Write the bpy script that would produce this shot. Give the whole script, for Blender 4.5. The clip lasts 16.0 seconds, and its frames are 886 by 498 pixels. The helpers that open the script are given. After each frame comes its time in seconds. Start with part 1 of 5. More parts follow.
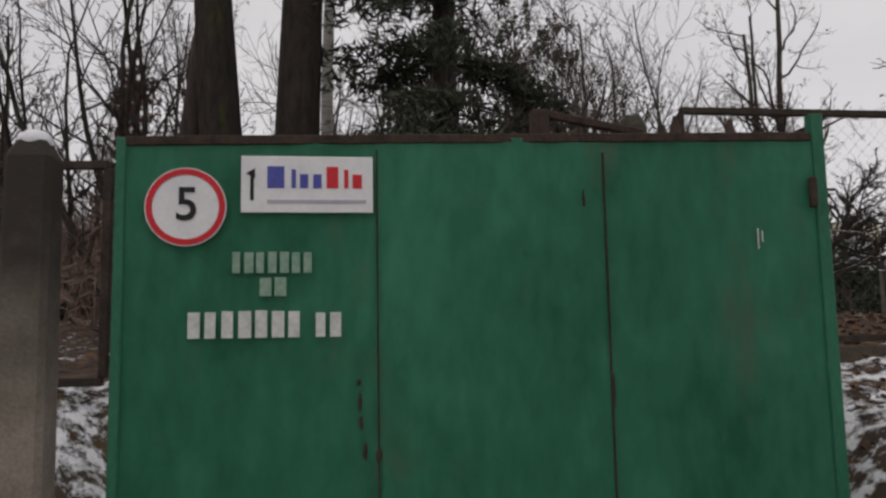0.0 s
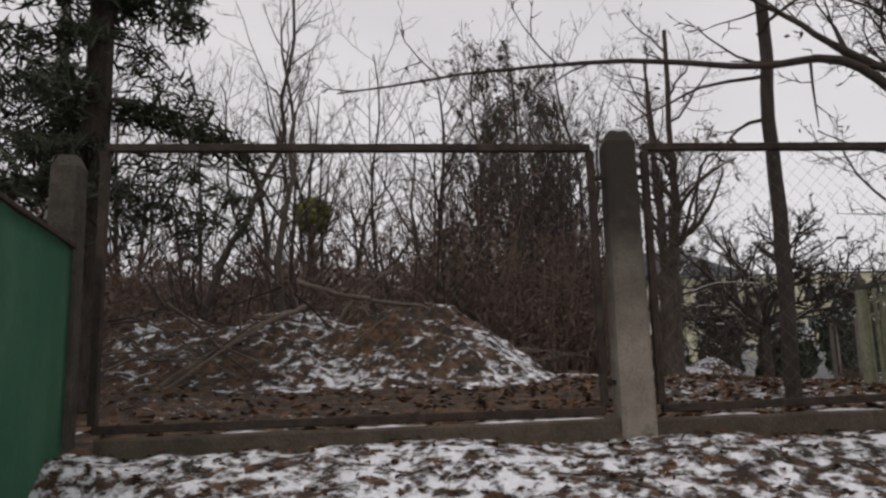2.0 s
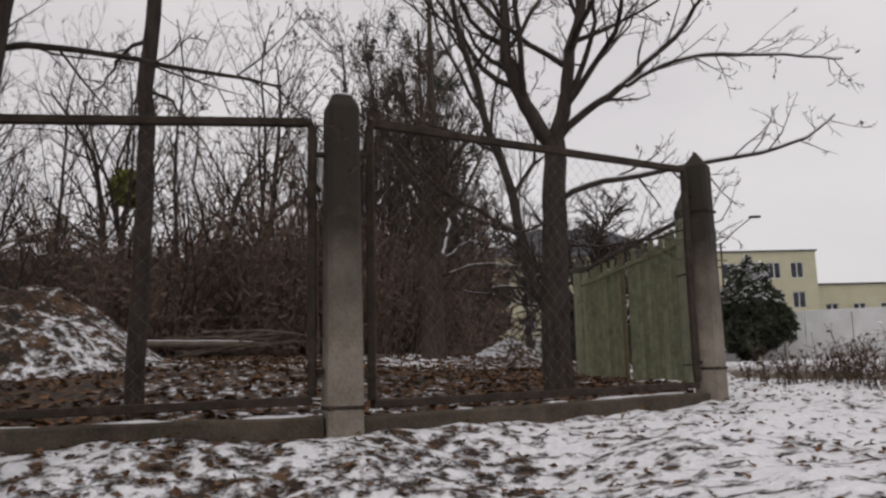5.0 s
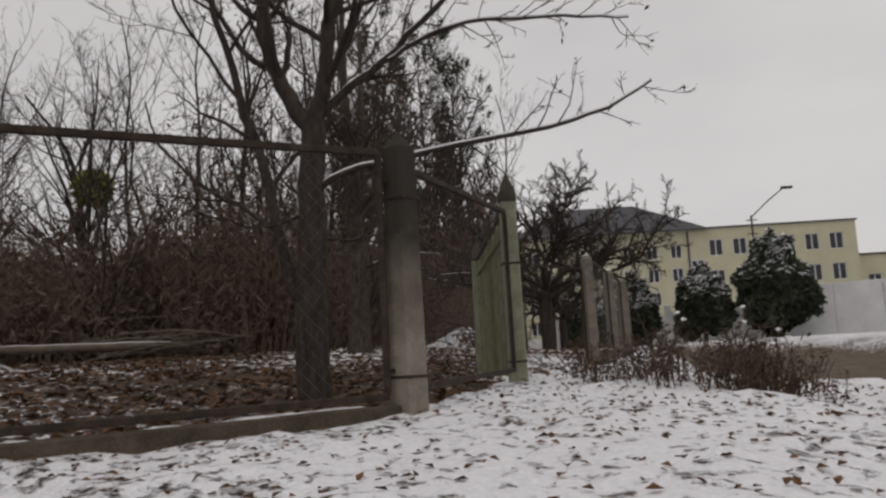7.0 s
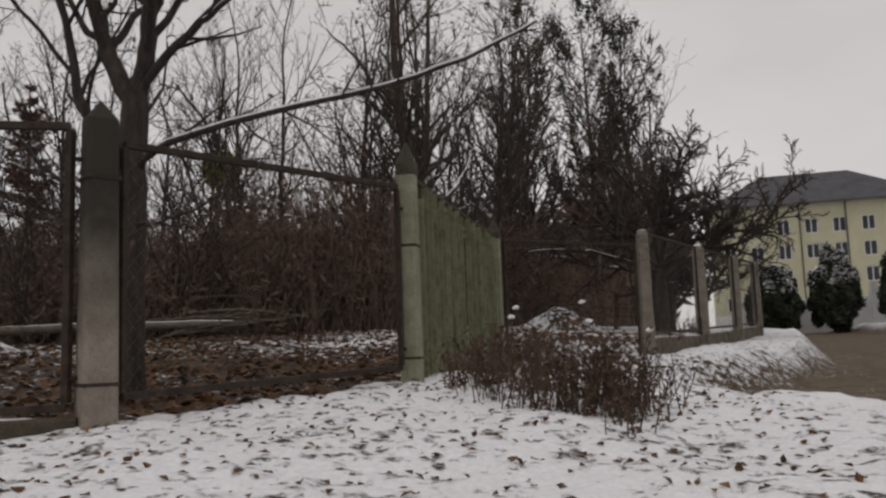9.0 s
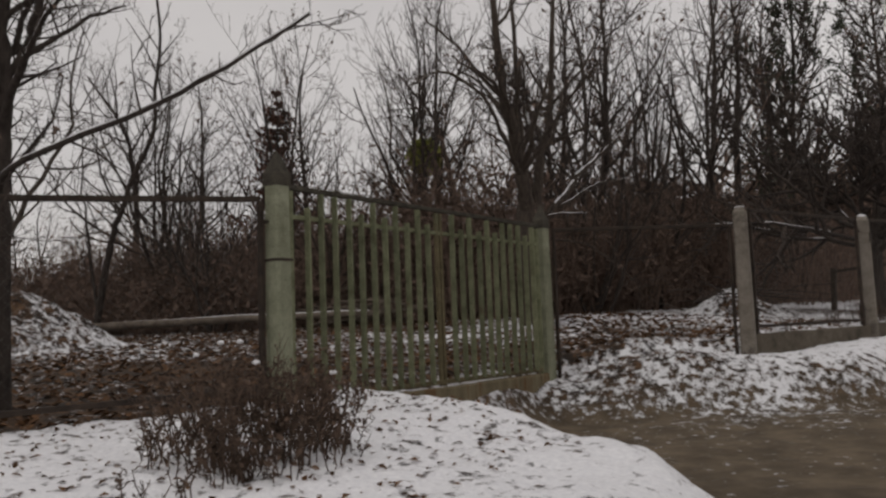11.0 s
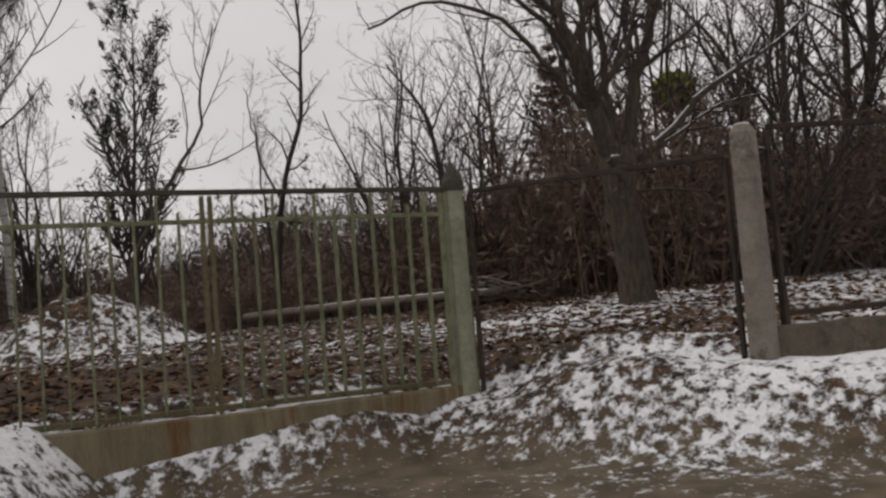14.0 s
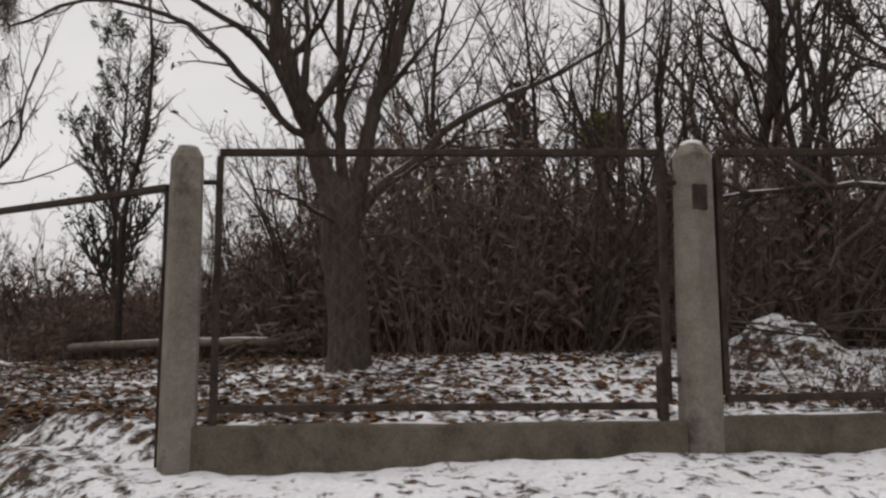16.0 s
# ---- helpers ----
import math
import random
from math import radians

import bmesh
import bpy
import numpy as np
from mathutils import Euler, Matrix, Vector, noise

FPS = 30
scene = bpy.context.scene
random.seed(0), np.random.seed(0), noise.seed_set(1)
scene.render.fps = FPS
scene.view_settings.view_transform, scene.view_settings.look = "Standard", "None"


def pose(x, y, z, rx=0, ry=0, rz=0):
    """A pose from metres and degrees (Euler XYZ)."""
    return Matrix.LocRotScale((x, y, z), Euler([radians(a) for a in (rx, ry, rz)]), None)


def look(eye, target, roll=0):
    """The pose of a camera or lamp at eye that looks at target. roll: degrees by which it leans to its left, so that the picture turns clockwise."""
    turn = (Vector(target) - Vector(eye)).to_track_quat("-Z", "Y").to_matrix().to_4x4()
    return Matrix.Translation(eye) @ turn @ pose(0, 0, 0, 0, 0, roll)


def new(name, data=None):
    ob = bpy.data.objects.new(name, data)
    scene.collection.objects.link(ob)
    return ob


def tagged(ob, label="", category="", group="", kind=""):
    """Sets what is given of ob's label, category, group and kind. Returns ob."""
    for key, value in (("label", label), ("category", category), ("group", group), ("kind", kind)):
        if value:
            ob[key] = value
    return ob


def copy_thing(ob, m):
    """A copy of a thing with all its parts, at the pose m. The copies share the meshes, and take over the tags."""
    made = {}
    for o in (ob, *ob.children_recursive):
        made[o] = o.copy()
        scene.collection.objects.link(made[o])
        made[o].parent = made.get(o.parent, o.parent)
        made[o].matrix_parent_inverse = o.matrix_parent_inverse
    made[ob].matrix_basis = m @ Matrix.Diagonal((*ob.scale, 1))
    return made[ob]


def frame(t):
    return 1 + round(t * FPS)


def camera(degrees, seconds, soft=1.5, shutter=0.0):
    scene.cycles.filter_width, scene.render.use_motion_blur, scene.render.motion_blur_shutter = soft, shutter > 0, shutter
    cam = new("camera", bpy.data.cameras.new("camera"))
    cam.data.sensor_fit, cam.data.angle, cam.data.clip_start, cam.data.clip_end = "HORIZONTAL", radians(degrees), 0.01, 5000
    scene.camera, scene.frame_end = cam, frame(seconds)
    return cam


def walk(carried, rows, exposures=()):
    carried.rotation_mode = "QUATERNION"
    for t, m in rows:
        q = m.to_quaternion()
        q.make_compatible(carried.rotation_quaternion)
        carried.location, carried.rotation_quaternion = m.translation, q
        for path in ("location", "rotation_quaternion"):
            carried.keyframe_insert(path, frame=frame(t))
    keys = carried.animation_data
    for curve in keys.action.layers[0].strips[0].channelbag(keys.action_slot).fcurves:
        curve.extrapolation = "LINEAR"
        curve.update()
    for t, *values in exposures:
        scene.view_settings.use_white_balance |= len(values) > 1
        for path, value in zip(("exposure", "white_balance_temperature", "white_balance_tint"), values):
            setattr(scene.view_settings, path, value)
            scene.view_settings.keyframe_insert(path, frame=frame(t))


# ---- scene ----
cam = camera(55.8, 16.0, soft=2.5)
# seconds, place, tilt, lean, heading
PATH = [
    (0.00, 0.042, -0.014, 0.082, 96.92, 1.04, -0.68),
    (0.50, 1.014, 0.268, 0.110, 98.38, 1.89, 0.49),
    (1.00, 1.841, 0.518, 0.114, 98.72, 1.67, 0.77),
    (1.50, 2.733, 0.774, 0.172, 99.77, 1.30, 1.86),
    (2.00, 3.634, 0.961, 0.171, 100.73, 1.48, 1.99),
    (2.50, 4.531, 1.125, 0.199, 100.52, 2.09, 1.97),
    (3.00, 5.299, 1.248, 0.216, 100.02, 2.17, 1.64),
    (3.50, 6.028, 1.428, 0.240, 99.83, 1.70, 1.01),
    (4.00, 6.775, 1.518, 0.263, 99.43, 0.65, 0.36),
    (4.50, 7.421, 1.609, 0.273, 98.81, 1.08, -0.08),
    (5.00, 7.990, 1.715, 0.281, 98.90, 1.35, -0.77),
    (7.50, 11.292, 2.704, 0.397, 97.83, 3.54, 5.05),
    (8.00, 12.000, 3.039, 0.407, 97.75, 3.10, 8.28),
    (8.50, 12.689, 3.509, 0.427, 97.16, 2.73, 12.22),
    (8.70, 12.961, 3.692, 0.439, 96.93, 2.41, 14.23),
    (11.00, 16.530, 6.358, 0.762, 95.27, 2.13, 39.31),
    (11.50, 17.099, 7.158, 0.824, 94.06, 3.07, 44.90),
    (12.00, 17.461, 8.266, 0.826, 94.09, 2.48, 49.91),
    (12.50, 17.753, 9.342, 0.837, 93.37, 4.21, 55.90),
    (13.00, 17.951, 10.428, 0.840, 94.47, 4.95, 61.17),
    (13.50, 18.155, 11.575, 0.876, 94.36, 2.96, 64.64),
    (14.00, 18.218, 12.751, 0.873, 93.99, 4.49, 69.45),
    (14.50, 18.248, 13.897, 0.912, 97.20, 2.27, 73.53),
    (15.00, 18.145, 15.140, 0.926, 97.47, 0.23, 73.93),
    (15.50, 18.048, 16.447, 0.951, 96.66, -0.16, 73.62),
    (16.00, 17.952, 17.901, 0.962, 96.84, 0.02, 74.34),
]
walk(cam, [(t, pose(x, y, z, rx, ry, rz)) for t, x, y, z, rx, ry, rz in PATH],
     [(0, -0.03, 6550, 10), (1.5, 0.1, 6550, 10), (4.5, 0.07, 6580, 10.5), (5.2, 0.02, 6600, 10), (7.5, -0.18, 6700, 8.5), (8.5, -0.18, 6720, 8.5), (11, -0.24, 6780, 8.5),
      (11.5, -0.15, 6780, 8), (12.5, 0.0, 6760, 7.5), (14, 0.06, 6720, 7.5), (15.5, 0.13, 6680, 8), (16, 0.2, 6680, 8)])

# ---- light ----
world = bpy.data.worlds.new("overcast")
scene.world = world
world.use_nodes = True
wn, wl = world.node_tree.nodes, world.node_tree.links
wn.clear()
w_out = wn.new("ShaderNodeOutputWorld")
w_bg = wn.new("ShaderNodeBackground")
w_sky = wn.new("ShaderNodeTexSky")
w_sky.sky_type, w_sky.sun_disc = "NISHITA", False
w_sky.sun_elevation, w_sky.sun_rotation = radians(28), radians(200)
w_co = wn.new("ShaderNodeTexCoord")
w_map = wn.new("ShaderNodeMapping")
w_map.inputs["Scale"].default_value = (1, 1, 2.6)
w_no = wn.new("ShaderNodeTexNoise")
w_no.inputs["Scale"].default_value, w_no.inputs["Detail"].default_value = 1.6, 5
w_rmp = wn.new("ShaderNodeValToRGB")
w_rmp.color_ramp.elements[0].position, w_rmp.color_ramp.elements[1].position = 0.3, 0.7
w_rmp.color_ramp.elements[0].color = (5.75, 5.5, 5.7, 1)
w_rmp.color_ramp.elements[1].color = (7.5, 7.2, 7.3, 1)
w_mix = wn.new("ShaderNodeMix")
w_mix.data_type = "RGBA"
w_mix.inputs[0].default_value = 0.93
wl.new(w_co.outputs["Generated"], w_map.inputs["Vector"])
wl.new(w_map.outputs["Vector"], w_no.inputs["Vector"])
wl.new(w_no.outputs["Fac"], w_rmp.inputs["Fac"])
wl.new(w_sky.outputs["Color"], w_mix.inputs[6])
wl.new(w_rmp.outputs["Color"], w_mix.inputs[7])
wl.new(w_mix.outputs[2], w_bg.inputs["Color"])
wl.new(w_bg.outputs["Background"], w_out.inputs["Surface"])
w_bg.inputs["Strength"].default_value = 0.1
sun = new("sun", bpy.data.lights.new("sun", "SUN"))
sun.data.energy, sun.data.angle, sun.data.color = 0.5, radians(25), (1, 0.97, 0.93)
sun.matrix_world = look((0, 0, 30), (5, 12, 0))


# ---- materials ----
def mat(name, c1, c2, scale=4.0, rough=0.85, metal=0.0, bump=0.3, fine=60.0, stretch=(1, 1, 1), c3=None, spot=0.62, island=0.0, obrand=0.0, spot_scale=1.3):
    """Two-scale mottled surface; c3: patches of wear or stain."""
    m = bpy.data.materials.new(name)
    m.use_nodes = True
    n, l = m.node_tree.nodes, m.node_tree.links
    b = n["Principled BSDF"]
    b.inputs["Roughness"].default_value, b.inputs["Metallic"].default_value = rough, metal
    b.inputs["Specular IOR Level"].default_value = 0.25
    co = n.new("ShaderNodeTexCoord")
    mp = n.new("ShaderNodeMapping")
    mp.inputs["Scale"].default_value = stretch
    l.new(co.outputs["Object"], mp.inputs["Vector"])
    a = n.new("ShaderNodeTexNoise")
    a.inputs["Scale"].default_value, a.inputs["Detail"].default_value, a.inputs["Roughness"].default_value = scale, 6, 0.65
    f = n.new("ShaderNodeTexNoise")
    f.inputs["Scale"].default_value, f.inputs["Detail"].default_value = fine, 3
    l.new(mp.outputs["Vector"], a.inputs["Vector"])
    l.new(mp.outputs["Vector"], f.inputs["Vector"])
    add = n.new("ShaderNodeMath")
    add.operation = "MULTIPLY_ADD"
    add.inputs[1].default_value = 0.45
    l.new(f.outputs["Fac"], add.inputs[0])
    l.new(a.outputs["Fac"], add.inputs[2])
    r = n.new("ShaderNodeValToRGB")
    r.color_ramp.elements[0].position, r.color_ramp.elements[1].position = 0.5, 0.95
    r.color_ramp.elements[0].color, r.color_ramp.elements[1].color = (*c1, 1), (*c2, 1)
    l.new(add.outputs[0], r.inputs["Fac"])
    out = r.outputs["Color"]
    if c3:
        s = n.new("ShaderNodeTexNoise")
        s.inputs["Scale"].default_value, s.inputs["Detail"].default_value, s.inputs["Roughness"].default_value = spot_scale, 8, 0.7
        l.new(mp.outputs["Vector"], s.inputs["Vector"])
        sr = n.new("ShaderNodeValToRGB")
        sr.color_ramp.elements[0].position, sr.color_ramp.elements[1].position = spot, spot + 0.09
        l.new(s.outputs["Fac"], sr.inputs["Fac"])
        mx = n.new("ShaderNodeMix")
        mx.data_type = "RGBA"
        l.new(sr.outputs["Color"], mx.inputs[0])
        l.new(out, mx.inputs[6])
        mx.inputs[7].default_value = (*c3, 1)
        out = mx.outputs[2]
    if island or obrand:
        src = n.new("ShaderNodeNewGeometry").outputs["Random Per Island"] if island else n.new("ShaderNodeObjectInfo").outputs["Random"]
        k = island or obrand
        mr = n.new("ShaderNodeMapRange")
        mr.inputs["To Min"].default_value, mr.inputs["To Max"].default_value = 1 - k, 1 + k
        l.new(src, mr.inputs["Value"])
        hv = n.new("ShaderNodeHueSaturation")
        l.new(mr.outputs["Result"], hv.inputs["Value"])
        l.new(out, hv.inputs["Color"])
        out = hv.outputs["Color"]
    l.new(out, b.inputs["Base Color"])
    bp = n.new("ShaderNodeBump")
    bp.inputs["Strength"].default_value, bp.inputs["Distance"].default_value = bump, 0.02
    l.new(add.outputs[0], bp.inputs["Height"])
    l.new(bp.outputs["Normal"], b.inputs["Normal"])
    return m


def ground_material():
    """Soil and leaf litter, asphalt and mud, with patchy thin snow over them; what lies where comes from the mesh."""
    m = bpy.data.materials.new("snowy_ground")
    m.use_nodes = True
    n, l = m.node_tree.nodes, m.node_tree.links
    b = n["Principled BSDF"]
    co = n.new("ShaderNodeTexCoord")

    def tex(scale, detail=6, rough=0.6):
        t = n.new("ShaderNodeTexNoise")
        t.inputs["Scale"].default_value, t.inputs["Detail"].default_value, t.inputs["Roughness"].default_value = scale, detail, rough
        l.new(co.outputs["Object"], t.inputs["Vector"])
        return t.outputs["Fac"]

    def ramp(src, p0, p1, c0, c1):
        r = n.new("ShaderNodeValToRGB")
        r.color_ramp.elements[0].position, r.color_ramp.elements[1].position = p0, p1
        r.color_ramp.elements[0].color, r.color_ramp.elements[1].color = (*c0, 1), (*c1, 1)
        l.new(src, r.inputs["Fac"])
        return r.outputs["Color"]

    def mix(fac, a, c):
        x = n.new("ShaderNodeMix")
        x.data_type = "RGBA"
        for s, i in ((fac, 0), (a, 6), (c, 7)):
            l.new(s, x.inputs[i])
        return x.outputs[2]

    def math_(op, a, c):
        x = n.new("ShaderNodeMath")
        x.operation = op
        for i, s in enumerate((a, c)):
            if isinstance(s, (int, float)):
                x.inputs[i].default_value = s
            else:
                l.new(s, x.inputs[i])
        return x.outputs[0]

    def attr(name):
        a = n.new("ShaderNodeAttribute")
        a.attribute_name = name
        return a.outputs["Fac"]

    vor = n.new("ShaderNodeTexVoronoi")
    vor.inputs["Scale"].default_value = 16
    l.new(co.outputs["Object"], vor.inputs["Vector"])
    leafc = ramp(vor.outputs["Color"], 0.15, 0.9, (0.03, 0.019, 0.013), (0.15, 0.085, 0.045))
    soil = ramp(tex(9), 0.35, 0.7, (0.015, 0.011, 0.009), (0.05, 0.036, 0.026))
    litter = mix(ramp(tex(5, 3), 0.4, 0.6, (0, 0, 0), (1, 1, 1)), soil, leafc)
    asphalt = ramp(tex(3.0), 0.35, 0.7, (0.072, 0.055, 0.037), (0.16, 0.122, 0.083))
    under = mix(attr("road"), litter, asphalt)
    snow = ramp(tex(30, 3), 0.3, 0.7, (0.70, 0.70, 0.73), (0.86, 0.86, 0.88))
    # patchiness: leaf-sized holes and broad thin spots
    patch = math_("ADD", math_("MULTIPLY", tex(8.5, 8, 0.72), 0.82), math_("MULTIPLY", tex(0.9, 3), 0.18))
    lo = math_("SUBTRACT", 0.74, math_("MULTIPLY", attr("snow"), 0.5))
    mask = math_("MULTIPLY", math_("SUBTRACT", patch, lo), 14.0)
    cl = n.new("ShaderNodeClamp")
    l.new(mask, cl.inputs["Value"])
    l.new(mix(cl.outputs[0], under, snow), b.inputs["Base Color"])
    b.inputs["Roughness"].default_value = 0.8
    b.inputs["Specular IOR Level"].default_value = 0.2
    bp = n.new("ShaderNodeBump")
    bp.inputs["Strength"].default_value, bp.inputs["Distance"].default_value = 0.7, 0.03
    l.new(math_("ADD", math_("MULTIPLY", cl.outputs[0], 0.7), math_("MULTIPLY", tex(28, 4), 0.6)), bp.inputs["Height"])
    l.new(bp.outputs["Normal"], b.inputs["Normal"])
    return m


M_GROUND = ground_material()
M_BARK = mat("dark_bark", (0.022, 0.018, 0.015), (0.078, 0.062, 0.053), 6, 0.95, bump=0.9, fine=45, stretch=(3, 3, 0.7))
M_BARK_MOSS = mat("mossy_bark", (0.015, 0.012, 0.010), (0.05, 0.04, 0.032), 6, 0.95, bump=0.9, fine=45, stretch=(3, 3, 0.7), c3=(0.05, 0.055, 0.018), spot=0.58)
M_BARK_GREY = mat("grey_bark", (0.03, 0.024, 0.020), (0.105, 0.083, 0.066), 6, 0.95, bump=0.9, fine=45, stretch=(3, 3, 0.8))
M_BIRCH = mat("birch_bark", (0.22, 0.2, 0.18), (0.5, 0.48, 0.45), 7, 0.8, stretch=(1, 1, 3), c3=(0.03, 0.025, 0.02), spot=0.54, spot_scale=5)
M_TWIG = mat("twig", (0.028, 0.022, 0.019), (0.085, 0.066, 0.056), 5, 0.9, bump=0.0, island=0.4)
M_BRUSH = mat("brushwood", (0.09, 0.063, 0.05), (0.23, 0.16, 0.125), 3, 0.95, bump=0.0, island=0.3)
M_DEADLEAF = mat("dead_leaf", (0.05, 0.028, 0.016), (0.17, 0.09, 0.045), 8, 0.9, bump=0.2, island=0.55)
M_BRUSHLEAF = mat("withered_leaf", (0.095, 0.066, 0.052), (0.18, 0.125, 0.098), 2.5, 0.95, bump=0.0, island=0.22)
M_REDLEAF = mat("russet_leaf", (0.06, 0.028, 0.02), (0.15, 0.07, 0.05), 8, 0.9, bump=0.0, island=0.5)
M_NEEDLE = mat("needles", (0.022, 0.027, 0.019), (0.07, 0.08, 0.052), 5, 0.9, bump=0.0, island=0.5)
M_MISTLETOE = mat("mistletoe", (0.12, 0.13, 0.025), (0.27, 0.28, 0.07), 6, 0.9, bump=0.0, island=0.4)
M_SNOW = mat("snow", (0.72, 0.72, 0.75), (0.86, 0.86, 0.88), 12, 0.7, bump=0.4)
M_CONCRETE = mat("weathered_concrete", (0.13, 0.112, 0.09), (0.28, 0.25, 0.215), 5, 0.92, bump=0.5, c3=(0.075, 0.063, 0.05), spot=0.53)
M_DARKHEAD = mat("lichen_black_concrete", (0.03, 0.027, 0.022), (0.09, 0.08, 0.062), 9, 0.95, bump=0.5)


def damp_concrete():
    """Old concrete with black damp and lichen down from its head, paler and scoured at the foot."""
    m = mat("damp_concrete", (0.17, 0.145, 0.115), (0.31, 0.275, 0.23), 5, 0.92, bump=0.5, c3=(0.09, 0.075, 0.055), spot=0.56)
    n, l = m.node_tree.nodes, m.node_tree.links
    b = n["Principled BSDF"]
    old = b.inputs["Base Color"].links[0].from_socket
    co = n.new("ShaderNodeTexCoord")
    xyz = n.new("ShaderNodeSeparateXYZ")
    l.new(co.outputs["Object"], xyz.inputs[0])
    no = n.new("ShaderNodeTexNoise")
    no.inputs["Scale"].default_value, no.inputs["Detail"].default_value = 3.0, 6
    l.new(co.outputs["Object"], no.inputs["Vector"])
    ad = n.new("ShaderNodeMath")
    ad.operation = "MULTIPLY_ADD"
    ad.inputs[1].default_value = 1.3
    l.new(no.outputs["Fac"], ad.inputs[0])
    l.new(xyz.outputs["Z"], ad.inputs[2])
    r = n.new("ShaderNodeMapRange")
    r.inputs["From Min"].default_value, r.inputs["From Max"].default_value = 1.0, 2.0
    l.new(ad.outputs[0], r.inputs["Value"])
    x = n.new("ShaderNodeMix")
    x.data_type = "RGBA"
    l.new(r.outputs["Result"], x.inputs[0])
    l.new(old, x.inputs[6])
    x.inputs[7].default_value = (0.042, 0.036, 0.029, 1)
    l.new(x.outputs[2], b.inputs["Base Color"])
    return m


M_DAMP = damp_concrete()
M_PLINTH = mat("plinth_concrete", (0.06, 0.05, 0.037), (0.155, 0.13, 0.10), 4, 0.95, bump=0.5, c3=(0.05, 0.045, 0.032), spot=0.55)
M_PLINTH_DARK = mat("damp_plinth_concrete", (0.045, 0.036, 0.027), (0.115, 0.093, 0.07), 4, 0.95, bump=0.5, c3=(0.045, 0.045, 0.027), spot=0.55)
M_RUSTY_GREEN = mat("rusty_green_paint", (0.08, 0.068, 0.038), (0.17, 0.14, 0.08), 9, 0.85, bump=0.4, c3=(0.12, 0.125, 0.075), spot=0.56)
M_PALE_POST = mat("pale_green_concrete", (0.155, 0.16, 0.105), (0.32, 0.33, 0.235), 5, 0.9, bump=0.4, c3=(0.10, 0.10, 0.055), spot=0.57)
M_SLAT = mat("faded_green_paint", (0.085, 0.09, 0.05), (0.21, 0.22, 0.135), 7, 0.8, bump=0.3, c3=(0.09, 0.062, 0.035), spot=0.6, obrand=0.2)
M_STEEL = mat("rusty_dark_steel", (0.022, 0.018, 0.016), (0.075, 0.055, 0.042), 9, 0.8, 0.2, bump=0.4)
M_WIRE = mat("galvanised_wire", (0.10, 0.095, 0.09), (0.2, 0.19, 0.18), 30, 0.6, 0.5, bump=0.0)
M_GREEN = mat("old_green_paint", (0.03, 0.18, 0.10), (0.08, 0.33, 0.20), 1.4, 0.5, bump=0.15, fine=14, stretch=(1, 1, 0.45), c3=(0.11, 0.22, 0.14), spot=0.55, spot_scale=1.0)
# gate green with its colour darkened, to offset the posts' brighter shading
M_GREEN_TONED = mat("toned_down_green_paint", (0.014, 0.10, 0.055), (0.035, 0.17, 0.095), 3, 0.55, bump=0.15, stretch=(1, 1, 0.4), c3=(0.05, 0.04, 0.025), spot=0.66)
M_GREEN_PALE = mat("bleached_green_paint", (0.05, 0.17, 0.10), (0.11, 0.25, 0.16), 3, 0.6, bump=0.15, stretch=(1, 1, 0.4), c3=(0.13, 0.10, 0.05), spot=0.66)
M_RUST = mat("rust", (0.025, 0.02, 0.016), (0.075, 0.05, 0.038), 12, 0.9, bump=0.5)
M_WHITE = mat("white_enamel", (0.66, 0.66, 0.68), (0.8, 0.8, 0.8), 6, 0.45, bump=0.05)
M_RED = mat("red_enamel", (0.5, 0.02, 0.03), (0.62, 0.03, 0.04), 6, 0.45, bump=0.05)
M_BLACK = mat("black_enamel", (0.008, 0.008, 0.009), (0.02, 0.02, 0.02), 6, 0.5, bump=0.05)
M_BLUE = mat("blue_ink", (0.06, 0.07, 0.3), (0.10, 0.11, 0.4), 6, 0.5, bump=0.05)
M_INK_GREY = mat("grey_ink", (0.35, 0.35, 0.42), (0.45, 0.45, 0.5), 6, 0.5, bump=0.05)
M_CHALK = mat("brushed_white_paint", (0.45, 0.48, 0.45), (0.7, 0.72, 0.7), 20, 0.8, bump=0.2)
M_FADED = mat("faded_white_paint", (0.16, 0.3, 0.22), (0.32, 0.42, 0.33), 20, 0.8, bump=0.2)
M_PLASTER = mat("pale_yellow_plaster", (0.44, 0.42, 0.29), (0.54, 0.52, 0.38), 0.6, 0.9, bump=0.1, c3=(0.40, 0.38, 0.25), spot=0.6, spot_scale=0.25)
M_ROOF = mat("dark_roof_sheet", (0.05, 0.05, 0.055), (0.10, 0.10, 0.11), 0.8, 0.7, bump=0.1)
M_FRAME = mat("white_window_frame", (0.55, 0.55, 0.56), (0.7, 0.7, 0.7), 3, 0.6, bump=0.0)
M_GLASS = mat("dark_glazing", (0.02, 0.023, 0.028), (0.06, 0.065, 0.075), 0.7, 0.12, bump=0.0)
M_WALLWHITE = mat("whitewashed_wall", (0.5, 0.5, 0.5), (0.66, 0.66, 0.66), 0.7, 0.9, bump=0.1, c3=(0.4, 0.4, 0.39), spot=0.6, spot_scale=0.3)
M_WOOD = mat("felled_wood", (0.07, 0.055, 0.045), (0.2, 0.165, 0.13), 5, 0.9, bump=0.4, stretch=(1, 1, 1))
M_STALK = mat("dry_stalk", (0.045, 0.03, 0.022), (0.14, 0.095, 0.07), 6, 0.9, bump=0.0, island=0.5)

rng = np.random.default_rng(7)


